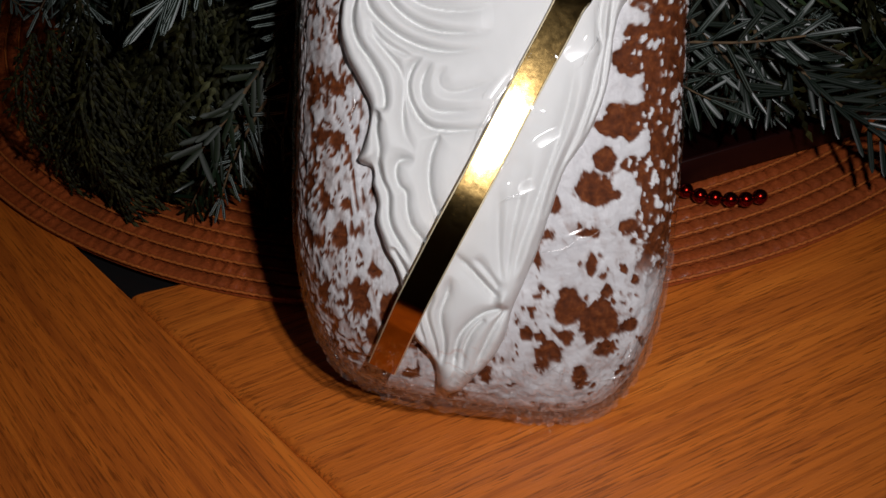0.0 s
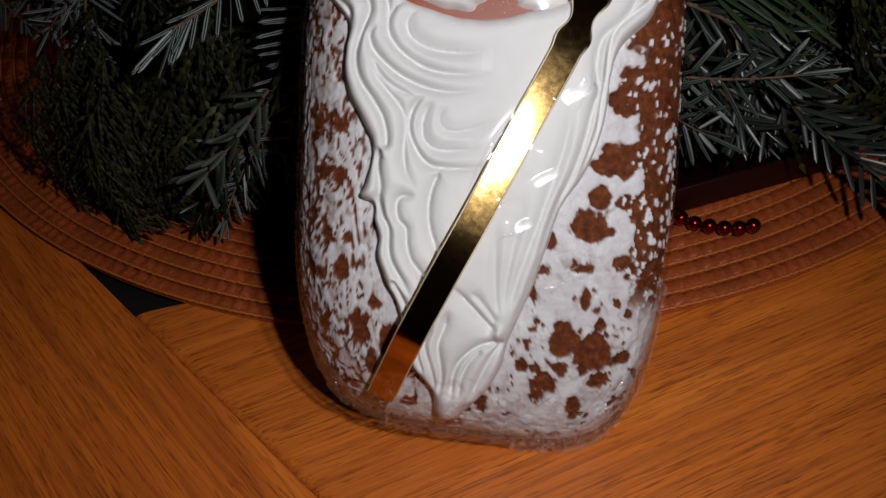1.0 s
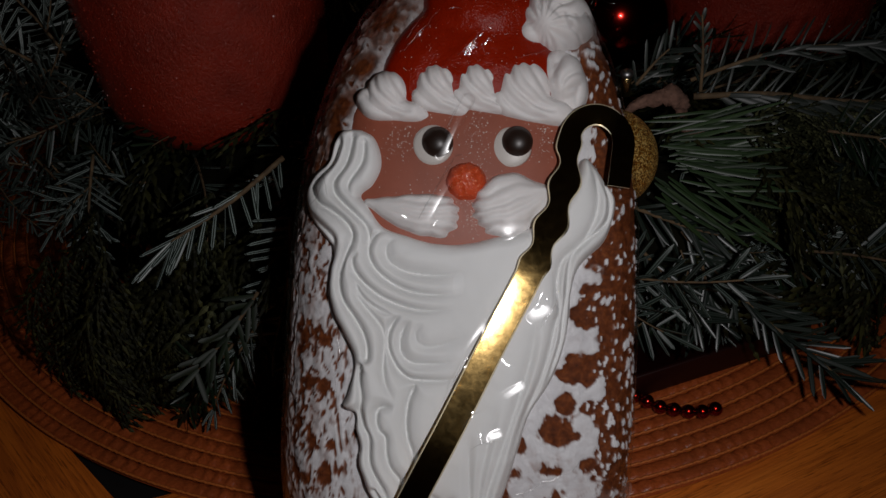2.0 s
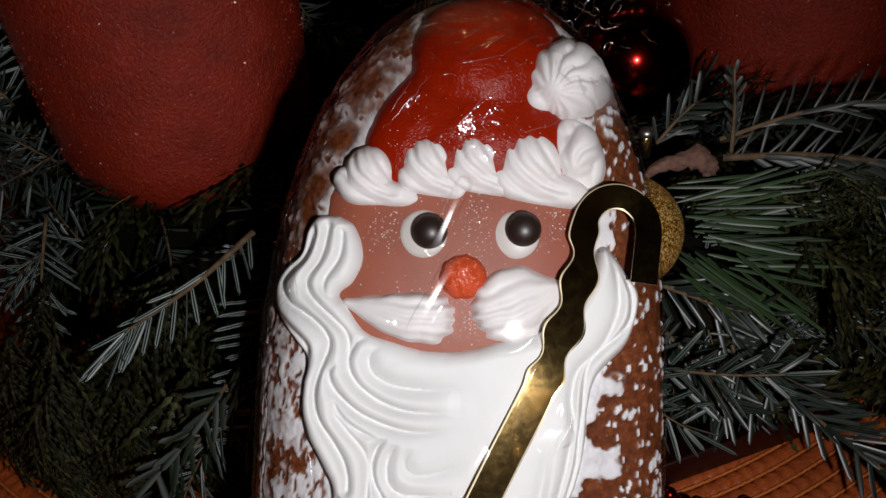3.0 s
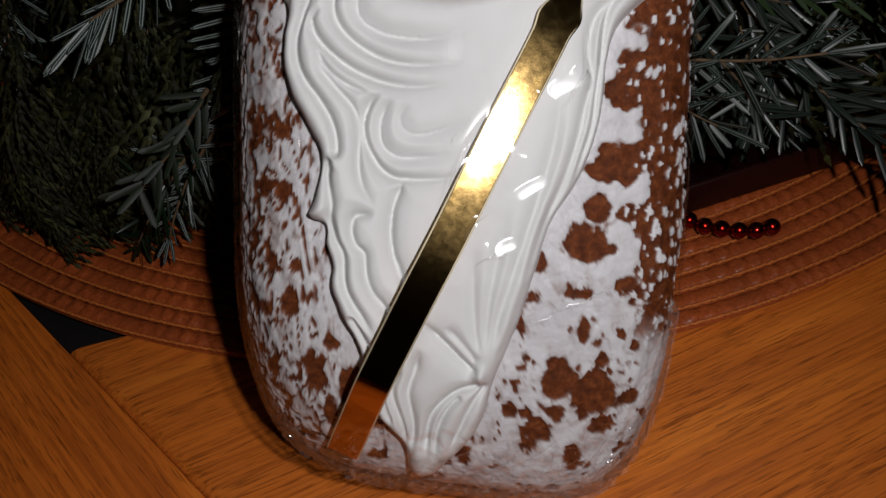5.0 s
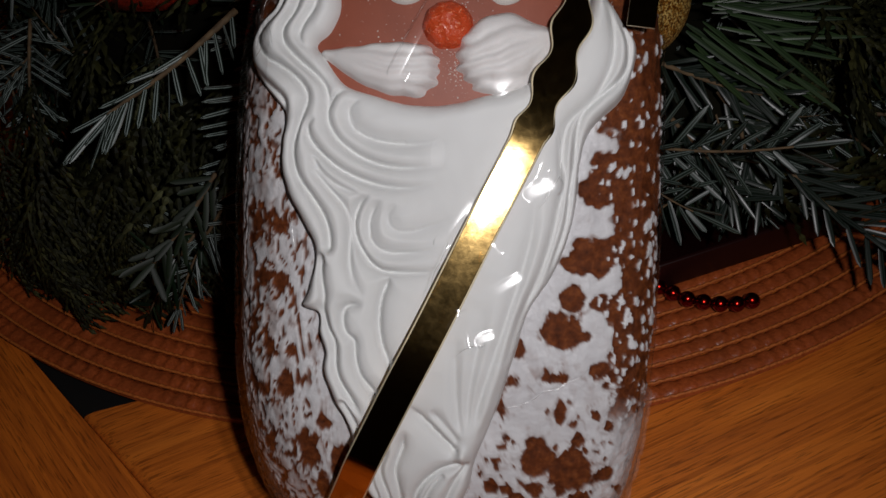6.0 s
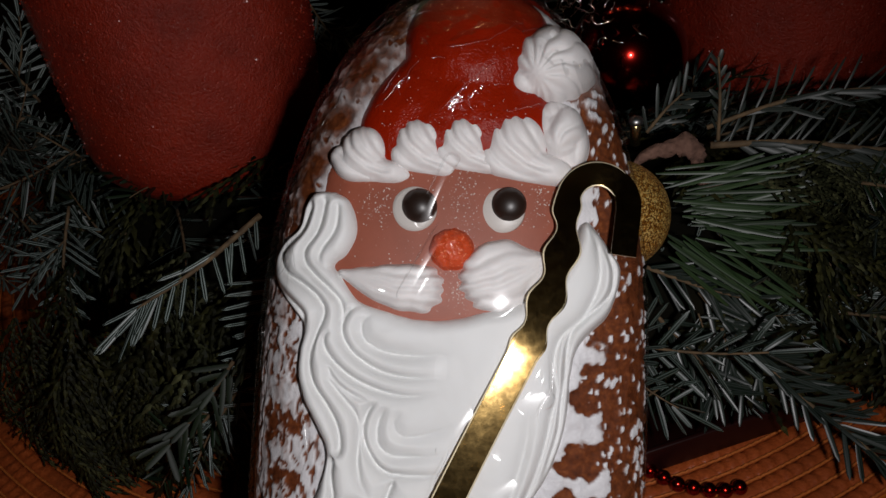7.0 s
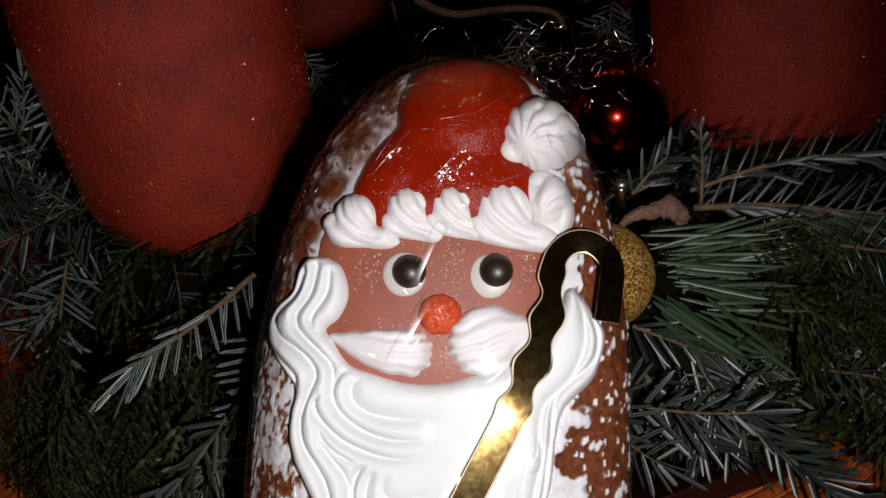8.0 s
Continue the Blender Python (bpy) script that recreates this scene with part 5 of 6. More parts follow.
def fir_meshes(rng, length, needle, pairs, spread, width=0.0016, brush=0.0, curve=0.1, droop=0.0, sides=2, tidy=1.0):
    """A fir twig along +x, with side twigs and needles: stem mesh, needle mesh."""
    nd = Needles()
    tubes = []

    def twig(p0, d0, L, r, n_pairs):
        side0 = d0.cross(Vector((0, 0, 1))).normalized()
        pts = [p0 + d0 * (L * t) + side0 * (L * curve * math.sin(t * 2.2)) - Vector((0, 0, 1)) * (L * droop * t * t) for t in np.linspace(0, 1, 12)]
        tubes.append(tube(pts, [r * (1 - 0.6 * t) for t in np.linspace(0, 1, 12)], 6))
        for k in range(n_pairs):
            for sgn in (-1, 1):
                if rng.random() < 0.14:
                    continue
                t = min(0.999, max(0, (k + rng.random()) / n_pairs))
                f = t * 10.999
                i = int(f)
                p = pts[i].lerp(pts[i + 1], f - i)
                ax = (pts[i + 1] - pts[i]).normalized()
                lat = ax.cross(Vector((0, 0, 1))).normalized()
                ang = radians(spread * (1.05 - 0.45 * t ** 2) + rng.gauss(0, 13 * tidy))
                roll = rng.gauss(0, 0.28 * tidy) + brush * rng.uniform(-1.4, 1.2)
                out = lat * (math.cos(roll) * sgn) + Vector((0, 0, 1)) * math.sin(abs(roll) * (1 if rng.random() < 0.7 else -1))
                d = ax * math.cos(ang) + out * math.sin(ang)
                up = Vector((rng.gauss(0, 0.5 * tidy), rng.gauss(0, 0.5 * tidy), 1))
                size = needle * (0.6 + 0.45 * math.sin(math.pi * min(1, t * 0.8 + 0.25))) * rng.uniform(0.7, 1.12)
                nd.add(p + out * 0.0004, d, up, size, width * rng.uniform(0.8, 1.15), rng.gauss(0.03, 0.12))
        nd.add(pts[-1], pts[-1] - pts[-2], Vector((0, 0, 1)), needle * 0.7, width, 0.0)
        return pts

    main = twig(Vector((0, 0, 0)), Vector((1, 0, 0)), length, 0.00055, pairs)
    for k in range(sides):
        q = main[3 + 3 * k]
        a = radians(rng.uniform(28, 48)) * (1 if k % 2 else -1)
        twig(q, Vector((math.cos(a), math.sin(a), rng.uniform(-0.1, 0.25))).normalized(), length * rng.uniform(0.38, 0.55), 0.0004, max(4, pairs // 2))
    bm = bmesh.new()
    for me in tubes:
        bm.from_mesh(me)
    return to_mesh(bm, "stem"), nd.mesh("needles")


def thuja_mesh(rng, length):
    """A drooping cypress spray along +x made of scaly strands."""
    v, f = [], []

    def scale_chain(p, d, n, step, w):
        for _ in range(n):
            side = d.cross(Vector((0, 0, 1))).normalized()
            up = side.cross(d)
            b = len(v)
            v.extend([p, p + d * step * 0.55 + side * w, p + d * step * 1.5, p + d * step * 0.55 - side * w, p + d * step * 0.6 + up * w * 0.7, p + d * step * 0.6 - up * w * 0.5])
            f.extend([(b, b + 1, b + 4), (b + 1, b + 2, b + 4), (b + 2, b + 3, b + 4), (b + 3, b, b + 4), (b + 1, b, b + 5), (b + 2, b + 1, b + 5), (b + 3, b + 2, b + 5), (b, b + 3, b + 5)])
            p = p + d * step
            d = (d + Vector((rng.uniform(-0.08, 0.12), rng.uniform(-0.12, 0.12), rng.uniform(-0.16, 0.06)))).normalized()
            w *= 0.975
        return p, d

    p, d = Vector((0, 0, 0)), Vector((1, 0, 0))
    n = 12
    for k in range(n):
        t = k / n
        q, d = scale_chain(p, d, 2, length / n / 2, 0.0012 * (1 - 0.5 * t))
        for sgn in (-1, 1):
            if rng.random() < 0.12:
                continue
            ang = radians(rng.uniform(16, 40)) * sgn
            bd = Vector((d.x * math.cos(ang) - d.y * math.sin(ang), d.x * math.sin(ang) + d.y * math.cos(ang), d.z + rng.uniform(-0.3, 0.2))).normalized()
            bl = length * (0.50 - 0.34 * t) * rng.uniform(0.6, 1.15)
            m = max(3, int(bl / 0.0036))
            b = p.copy()
            for j in range(m):
                b2, bd2 = scale_chain(b, bd, 1, bl / m, 0.00095)
                if 0 < j < m - 1 and rng.random() < 0.6:
                    a2 = radians(rng.uniform(18, 40)) * (1 if j % 2 else -1)
                    sd = Vector((bd.x * math.cos(a2) - bd.y * math.sin(a2), bd.x * math.sin(a2) + bd.y * math.cos(a2), bd.z + rng.uniform(-0.2, 0.15))).normalized()
                    scale_chain(b, sd, rng.randint(2, 4), 0.0030, 0.00085)
                b, bd = b2, bd2
        p = q
    me = bpy.data.meshes.new("cypress_spray")
    me.from_pydata(v, [], f)
    return me


def frame_from(base, direction, up):
    x = Vector(direction).normalized()
    y = Vector(up).cross(x).normalized()
    z = x.cross(y)
    return Matrix(((x.x, y.x, z.x, base[0]), (x.y, y.y, z.y, base[1]), (x.z, y.z, z.z, base[2]), (0, 0, 0, 1)))


rng = random.Random(11)
FIRS = []
for k in range(9):
    L = (0.042, 0.050, 0.036, 0.046, 0.040, 0.054, 0.034, 0.044, 0.038)[k]
    stem, nd = fir_meshes(rng, L, (0.0125, 0.014, 0.0115, 0.0135, 0.012, 0.0150, 0.011, 0.013, 0.012)[k], int(L / 0.0021), 56, 0.00118, (0.15, 0.6, 0.3)[k % 3], rng.uniform(-0.15, 0.15), rng.uniform(0.0, 0.25), (2, 0, 1)[k % 3])
    stem.materials.append(BARK)
    nd.materials.append((FIR_MIX, FIR_TOP, FIR_UNDER)[(k + k // 3) % 3])
    FIRS.append((shade(stem), shade(nd), L))
stem, nd = fir_meshes(rng, 0.056, 0.0135, 34, 58, 0.00105, 0.12, 0.10, 0.06, 1, 0.6)
stem.materials.append(BARK)
nd.materials.append(FIR_TOP)
FIRS.append((shade(stem), shade(nd), 0.056))
SPRAYS = []
for k in range(5):
    me = thuja_mesh(rng, 0.058 + 0.006 * k)
    me.materials.append(THUJA_DIM if k in (1, 3) else THUJA)
    SPRAYS.append(me)


def put_fir(m, k, scale=1.0):
    stem, nd, _ = FIRS[k]
    s = new("fir_sprig", stem)
    s.parent = wreath
    s.matrix_local = w_inv @ m @ Matrix.Scale(scale, 4)
    n = tagged(new("needles", nd), kind="stuff")
    n.parent = s
    return s


def put_spray(m, k, scale=1.0):
    s = new("cypress_sprig", SPRAYS[k])
    s.parent = wreath
    s.matrix_local = w_inv @ m @ Matrix.Scale(scale, 4)
    return s


def ring_point(phi, psi, lift=0.0):
    n = Vector((math.cos(psi) * math.cos(phi), math.cos(psi) * math.sin(phi), math.sin(psi)))
    c = Vector((WC.x + WR * math.cos(phi), WC.y + WR * math.sin(phi), 0.034))
    return c + Vector((n.x * (0.048 + lift), n.y * (0.048 + lift), n.z * (0.032 + lift))), n


for i in range(460):
    phi = radians(rng.uniform(175, 365)) if i < 400 else radians(rng.uniform(0, 180))
    psi = radians(rng.uniform(-38, 128))
    p, n = ring_point(phi, psi, rng.uniform(-0.016, 0.004))
    tan = Vector((-math.sin(phi), math.cos(phi), 0)) * rng.choice((-1, 1))
    down = Vector((math.cos(phi), math.sin(phi), 0)) * math.sin(psi) * 1.0 - Vector((0, 0, 1)) * math.cos(psi)
    d = (tan * rng.uniform(0.1, 1.0) + down * rng.uniform(0.0, 0.9) + n * rng.uniform(0.05, 0.45)).normalized()
    if p.z + d.z * 0.05 < 0.008:
        d.z = max(d.z, (0.008 - p.z) / 0.05)
        d.normalize()
    # keep the room where the gingerbread leans and the candles stand
    tip = p + d * 0.055
    if min(p.y, tip.y) < 0.112 and -0.045 < min(p.x, tip.x) and max(p.x, tip.x) < 0.048:
        continue
    if tip.y < 0.11 and tip.z < 0.034 and 0.03 < tip.x < 0.10:
        continue
    if min(p.x, tip.x) < -0.108 and min(p.z, tip.z) < 0.046 and p.y < 0.20:
        continue
    m = frame_from(p, d, n + Vector((rng.uniform(-0.3, 0.3), rng.uniform(-0.3, 0.3), rng.uniform(-0.3, 0.3))))
    if rng.random() < 0.62:
        put_fir(m, rng.randrange(9), rng.uniform(0.85, 1.1))
    else:
        # only the dimmed tone on the left
        put_spray(m, rng.choice((1, 3)) if p.x < 0.02 else rng.randrange(5), rng.uniform(0.8, 1.1))


def sprig_between(base, tip, up, kind, k):
    base, tip = Vector(base), Vector(tip)
    m = frame_from(base, tip - base, up)
    L = (tip - base).length
    return put_fir(m, k, L / FIRS[k][2]) if kind == "fir" else put_spray(m, k, L / (0.058 + 0.006 * k))


# the sprigs that stand out
sprig_between((-0.058, 0.096, 0.040), (-0.074, 0.084, 0.014), (-0.3, -0.8, 0.4), "fir", 2)
sprig_between((-0.066, 0.094, 0.034), (-0.088, 0.084, 0.012), (-0.3, -0.8, 0.4), "fir", 8)
sprig_between((0.096, 0.118, 0.080), (0.140, 0.116, 0.082), (0.0, -0.75, 0.65), "fir", 9)
for a, b in (((-0.075, 0.105, 0.060), (-0.112, 0.080, 0.008)), ((-0.085, 0.108, 0.055), (-0.115, 0.090, 0.010)), ((-0.066, 0.100, 0.05), (-0.098, 0.078, 0.010)),
             ((-0.06, 0.098, 0.042), (-0.082, 0.076, 0.007)), ((-0.05, 0.096, 0.03), (-0.060, 0.074, 0.008)),
             ((0.080, 0.112, 0.072), (0.125, 0.100, 0.050)), ((0.090, 0.120, 0.066), (0.14, 0.105, 0.03)), ((-0.07, 0.115, 0.07), (-0.105, 0.09, 0.045))):
    sprig_between(a, b, (0.1, -0.7, 0.6), "cypress", rng.randrange(5))

for k in range(10):
    x = rng.uniform(-0.112, -0.060)
    base = (x + 0.012, 0.118 + 0.25 * max(0, -0.085 - x) + rng.uniform(-0.006, 0.010), rng.uniform(0.030, 0.064))
    tip = (x - rng.uniform(0.004, 0.022), base[1] - rng.uniform(0.018, 0.034), rng.uniform(0.005, 0.020))
    sprig_between(base, tip, (rng.uniform(-0.4, 0.3), -0.8, 0.5), "cypress", rng.choice((1, 3)))

for k in range(30):
    base = Vector((-0.118 - rng.uniform(0, 0.055), 0.150 + rng.uniform(-0.012, 0.02), 0.060 + rng.uniform(0, 0.042)))
    d = Vector((rng.uniform(-0.9, 0.5), rng.uniform(-0.7, 0.1), rng.uniform(-0.5, 0.9))).normalized()
    sprig_between(base, base + d * rng.uniform(0.030, 0.040), (rng.uniform(-0.4, 0.4), -0.8, 0.6), "fir", rng.choice((2, 5, 7, 4, 0)))
for k in range(9):
    base = (0.092 + rng.uniform(0, 0.03), 0.116 + rng.uniform(-0.004, 0.008), 0.055 + rng.uniform(-0.02, 0.022))
    sprig_between(base, (base[0] + rng.uniform(0.01, 0.03), base[1] - rng.uniform(0.004, 0.02), max(0.008, base[2] - rng.uniform(0.005, 0.045))), (0.1, -0.8, 0.5), "cypress", rng.choice((0, 2, 4)))

for base, tip, k in (((0.076, 0.352, 0.074), (0.082, 0.335, 0.048), 4), ((0.068, 0.350, 0.078), (0.070, 0.330, 0.052), 2), ((-0.058, 0.238, 0.096), (-0.040, 0.222, 0.082), 6), ((-0.030, 0.340, 0.070), (-0.008, 0.325, 0.050), 4), ((0.020, 0.345, 0.070), (0.040, 0.325, 0.048), 2)):
    sprig_between(base, tip, (0.0, -0.7, 0.7), "fir", k)

side_rng = random.Random(5)
for k in range(6):
    base = Vector((0.050 + side_rng.uniform(0, 0.022), 0.110 + side_rng.uniform(-0.004, 0.006), 0.030 + side_rng.uniform(-0.004, 0.024)))
    d = Vector((side_rng.uniform(0.2, 1.0), side_rng.uniform(-0.5, 0.0), side_rng.uniform(-0.9, 0.1))).normalized()
    tip = base + d * side_rng.uniform(0.020, 0.028)
    tip.z = max(tip.z, 0.027)
    sprig_between(base, tip, (side_rng.uniform(-0.3, 0.3), -0.8, 0.5), "fir", side_rng.choice((1, 5, 7, 3)))


def hand_sprig(stem, thick, sides, material, seed, label):
    """One fir twig along a stem. sides: (away, count, from, to, angle, jitter, length, width, bend), where away is the way
    that the needles of that side leave the stem, and angle what they make with it, in degrees."""
    r = random.Random(seed)
    pts = [Vector(p) for p in spline(stem, 24)]
    body = part("fir_sprig", tube(pts, [thick * (1 - 0.5 * k / 23) for k in range(24)], 7), BARK, wreath, label)
    body.matrix_local = w_inv
    nd = Needles()
    view = Vector((0, -0.8, 0.6))
    for away, count, t0, t1, angle, jitter, length, width, bend in sides:
        away = Vector(away).normalized()
        for k in range(count):
            t = t0 + (t1 - t0) * (k + r.uniform(-0.3, 0.3)) / max(1, count - 1)
            f = min(max(t, 0), 0.999) * 22.99
            i = int(f)
            p, ax = pts[i].lerp(pts[i + 1], f - i), (pts[i + 1] - pts[i]).normalized()
            out = (away - ax * away.dot(ax)).normalized()
            a = radians(angle + r.gauss(0, jitter))
            d = ax * math.cos(a) + out * math.sin(a) + Vector((r.gauss(0, 0.06), r.gauss(0, 0.06), r.gauss(0, 0.06)))
            up = view + Vector((r.gauss(0, 0.25), r.gauss(0, 0.15), r.gauss(0, 0.25)))
            nd.add(p, d, up, length * r.uniform(0.78, 1.12), width * r.uniform(0.88, 1.1), bend + r.gauss(0, 0.05))
    leaf = nd.mesh("needles")
    leaf.materials.append(material)
    tagged(part("needles", leaf, None, body), kind="stuff")
    return body


DOWN = (0.05, -0.85, -0.50)
hand_sprig([(-0.0475, 0.1115, 0.0822), (-0.0604, 0.1000, 0.0759), (-0.0757, 0.0920, 0.0693)], 0.0008,
           [(DOWN, 5, 0.05, 0.30, 62, 8, 0.0100, 0.0013, 0.05), (DOWN, 6, 0.42, 0.78, 62, 7, 0.0118, 0.0014, 0.05), (DOWN, 7, 0.84, 0.99, 46, 14, 0.0128, 0.0014, 0.03),
            (DOWN, 3, 0.97, 1.0, 10, 8, 0.0135, 0.0013, 0.0), ((-0.2, 0.5, 0.8), 5, 0.30, 0.9, 14, 6, 0.0120, 0.0012, 0.05)],
           FIR_UNDER, 3, "drooping fir twig with white-striped needle undersides")
hand_sprig([(-0.0465, 0.1040, 0.0680), (-0.0490, 0.0985, 0.0520), (-0.0560, 0.0930, 0.0300)], 0.0006,
           [((-1, -0.1, 0.15), 13, 0.0, 0.95, 74, 9, 0.0118, 0.0012, 0.05), ((-1, 0.1, 0.3), 8, 0.1, 0.9, 58, 12, 0.0100, 0.0011, 0.05), ((0.5, -0.5, 0.2), 6, 0.3, 1.0, 45, 12, 0.0080, 0.0011, 0.0)],
           FIR_UNDER, 8, "hanging fir twig with pale striped needles")
hand_sprig([(-0.0560, 0.0925, 0.0520), (-0.0650, 0.0870, 0.0420), (-0.0745, 0.0820, 0.0335)], 0.0006,
           [((0.6, -0.5, -0.6), 8, 0.05, 1.0, 42, 12, 0.0092, 0.0015, 0.10), ((-0.6, -0.3, 0.6), 9, 0.05, 1.0, 40, 12, 0.0088, 0.0015, 0.10), ((0, -1, 0.5), 5, 0.1, 0.9, 30, 12, 0.0075, 0.0014, 0.0)],
           FIR_BROAD, 5, "dark green fir twig with broad blunt needles")

EAST, SAG = (0.8, -0.3, 0.45), (-0.35, -0.6, -0.6)
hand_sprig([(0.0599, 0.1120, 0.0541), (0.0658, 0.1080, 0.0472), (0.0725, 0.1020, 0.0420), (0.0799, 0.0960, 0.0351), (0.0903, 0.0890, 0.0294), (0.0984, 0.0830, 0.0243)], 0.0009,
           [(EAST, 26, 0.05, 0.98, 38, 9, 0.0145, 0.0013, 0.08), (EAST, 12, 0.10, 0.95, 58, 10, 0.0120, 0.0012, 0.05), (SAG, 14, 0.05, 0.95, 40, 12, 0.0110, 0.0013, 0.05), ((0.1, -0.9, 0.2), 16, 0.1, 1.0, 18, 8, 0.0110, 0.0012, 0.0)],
           FIR_SHADED, 21, "fir twig drooping over the placemat, shade in its needle colour")
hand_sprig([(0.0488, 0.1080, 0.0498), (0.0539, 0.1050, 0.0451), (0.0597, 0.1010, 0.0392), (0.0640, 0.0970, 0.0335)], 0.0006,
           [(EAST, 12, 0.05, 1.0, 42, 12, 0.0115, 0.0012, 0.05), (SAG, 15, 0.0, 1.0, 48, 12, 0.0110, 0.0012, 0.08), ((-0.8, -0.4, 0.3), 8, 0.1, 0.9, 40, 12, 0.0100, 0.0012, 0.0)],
           FIR_SHADED, 22, "fir twig with pale striped needles, shade in their colour")
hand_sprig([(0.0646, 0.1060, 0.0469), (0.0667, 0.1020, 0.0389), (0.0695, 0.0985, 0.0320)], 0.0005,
           [((0.7, -0.4, 0), 8, 0.1, 1.0, 24, 10, 0.0090, 0.0012, 0.0), ((-0.8, -0.4, 0), 8, 0.1, 1.0, 26, 10, 0.0090, 0.0012, 0.0)], FIR_SHADED, 23, "short hanging fir twig")
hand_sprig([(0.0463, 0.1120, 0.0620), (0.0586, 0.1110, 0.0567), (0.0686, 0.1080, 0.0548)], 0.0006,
           [((0.1, -0.4, 0.9), 13, 0.0, 1.0, 40, 12, 0.0110, 0.0011, -0.10), ((0.1, -0.7, -0.6), 13, 0.0, 1.0, 42, 12, 0.0110, 0.0012, 0.05)], FIR_SHADED, 24, "fir twig under the long leaves, shade in its needle colour")

UPRIGHT = (0.05, 0.20, 1.0)
hand_sprig([(0.0620, 0.1250, 0.0882), (0.0807, 0.1240, 0.0885), (0.0990, 0.1230, 0.0862), (0.1180, 0.1220, 0.0850)], 0.0009,
           [(UPRIGHT, 17, 0.02, 0.98, 60, 8, 0.0120, 0.0007, -0.30), (UPRIGHT, 10, 0.05, 0.95, 46, 10, 0.0105, 0.0007, -0.22), ((0.1, -0.6, -0.8), 18, 0.10, 1.0, 26, 7, 0.0130, 0.0017, 0.06), ((0.1, -1.0, -0.2), 9, 0.1, 1.0, 20, 8, 0.0110, 0.0015, 0.0)],
           FIR_GREY, 4, "dull grey-green fir twig with upswept needles")
hand_sprig([(0.0610, 0.1260, 0.0925), (0.0786, 0.1250, 0.0990), (0.0945, 0.1240, 0.1012), (0.1080, 0.1240, 0.1005)], 0.0006,
           [(UPRIGHT, 15, 0.05, 0.98, 52, 8, 0.0088, 0.0006, -0.30), ((0.1, -0.5, -0.8), 12, 0.15, 1.0, 22, 8, 0.0100, 0.0012, 0.05), ((0.2, -1, 0.2), 8, 0.3, 1.0, 12, 6, 0.0110, 0.0013, 0.0)],
           FIR_GREY, 6, "dull grey-green fir twig end")
hand_sprig([(0.0634, 0.1240, 0.0900), (0.0630, 0.1245, 0.1000), (0.0618, 0.1250, 0.1105)], 0.0005,
           [((1, 0, 0.2), 6, 0.2, 0.9, 22, 8, 0.0040, 0.0010, 0.0), ((-1, 0, 0.2), 7, 0.1, 0.9, 24, 8, 0.0040, 0.0010, 0.0)], FIR_GREY, 9, "short upright fir shoot")
hand_sprig([(0.0475, 0.1300, 0.0900), (0.0520, 0.1310, 0.0955), (0.0560, 0.1320, 0.0990)], 0.0005,
           [((0.8, 0, 0.6), 8, 0.0, 1.0, 40, 12, 0.0080, 0.0009, -0.1), ((-0.8, 0, 0.6), 6, 0.0, 1.0, 40, 12, 0.0080, 0.0009, -0.1)], FIR_GREY, 10, "short fir shoot beside the bauble")

# long curved green leaves beside the gold ball
leaf_rng = random.Random(17)
yew_nd = Needles()
for k in range(46):
    f = k / 45
    b = Vector((0.0505 + 0.012 * f + leaf_rng.uniform(-0.003, 0.003), 0.1135 + leaf_rng.uniform(-0.004, 0.008), 0.0835 - 0.0155 * f + leaf_rng.uniform(-0.002, 0.002)))
    d = Vector((1.0, leaf_rng.uniform(-0.25, 0.15), 0.16 - 0.30 * f + leaf_rng.gauss(0, 0.20)))
    yew_nd.add(b, d, Vector((leaf_rng.gauss(0, 0.2), -0.75, 0.65)), leaf_rng.uniform(0.016, 0.030), leaf_rng.uniform(0.0008, 0.0013), leaf_rng.uniform(-0.30, 0.24))
for k in range(16):
    b = Vector((0.050 + leaf_rng.uniform(0, 0.016), 0.1085 + leaf_rng.uniform(-0.002, 0.003), 0.0745 - leaf_rng.uniform(0, 0.012)))
    d = Vector((0.85, leaf_rng.uniform(-0.2, 0.05), -0.60 + leaf_rng.gauss(0, 0.22)))
    yew_nd.add(b, d, Vector((leaf_rng.gauss(0, 0.25), -0.75, 0.65)), leaf_rng.uniform(0.020, 0.030), leaf_rng.uniform(0.0009, 0.0015), leaf_rng.uniform(-0.20, 0.22))
yew = part("long_leaf_sprig", yew_nd.mesh("long_leaves"), YEW, wreath, "fresh green long-leaved sprig")
yew.matrix_local = w_inv
for k in range(22):
    b = Vector((0.070 + leaf_rng.uniform(0, 0.030), 0.119 + leaf_rng.uniform(-0.003, 0.004), 0.086 - leaf_rng.uniform(0, 0.045)))
    d = Vector((0.85 + leaf_rng.gauss(0, 0.25), leaf_rng.uniform(-0.45, -0.05), -0.45 + leaf_rng.gauss(0, 0.3))).normalized()
    sprig_between(b, b + d * leaf_rng.uniform(0.022, 0.034), (leaf_rng.gauss(0, 0.2), -0.8, 0.55), "cypress", leaf_rng.choice((0, 2, 4, 1)))
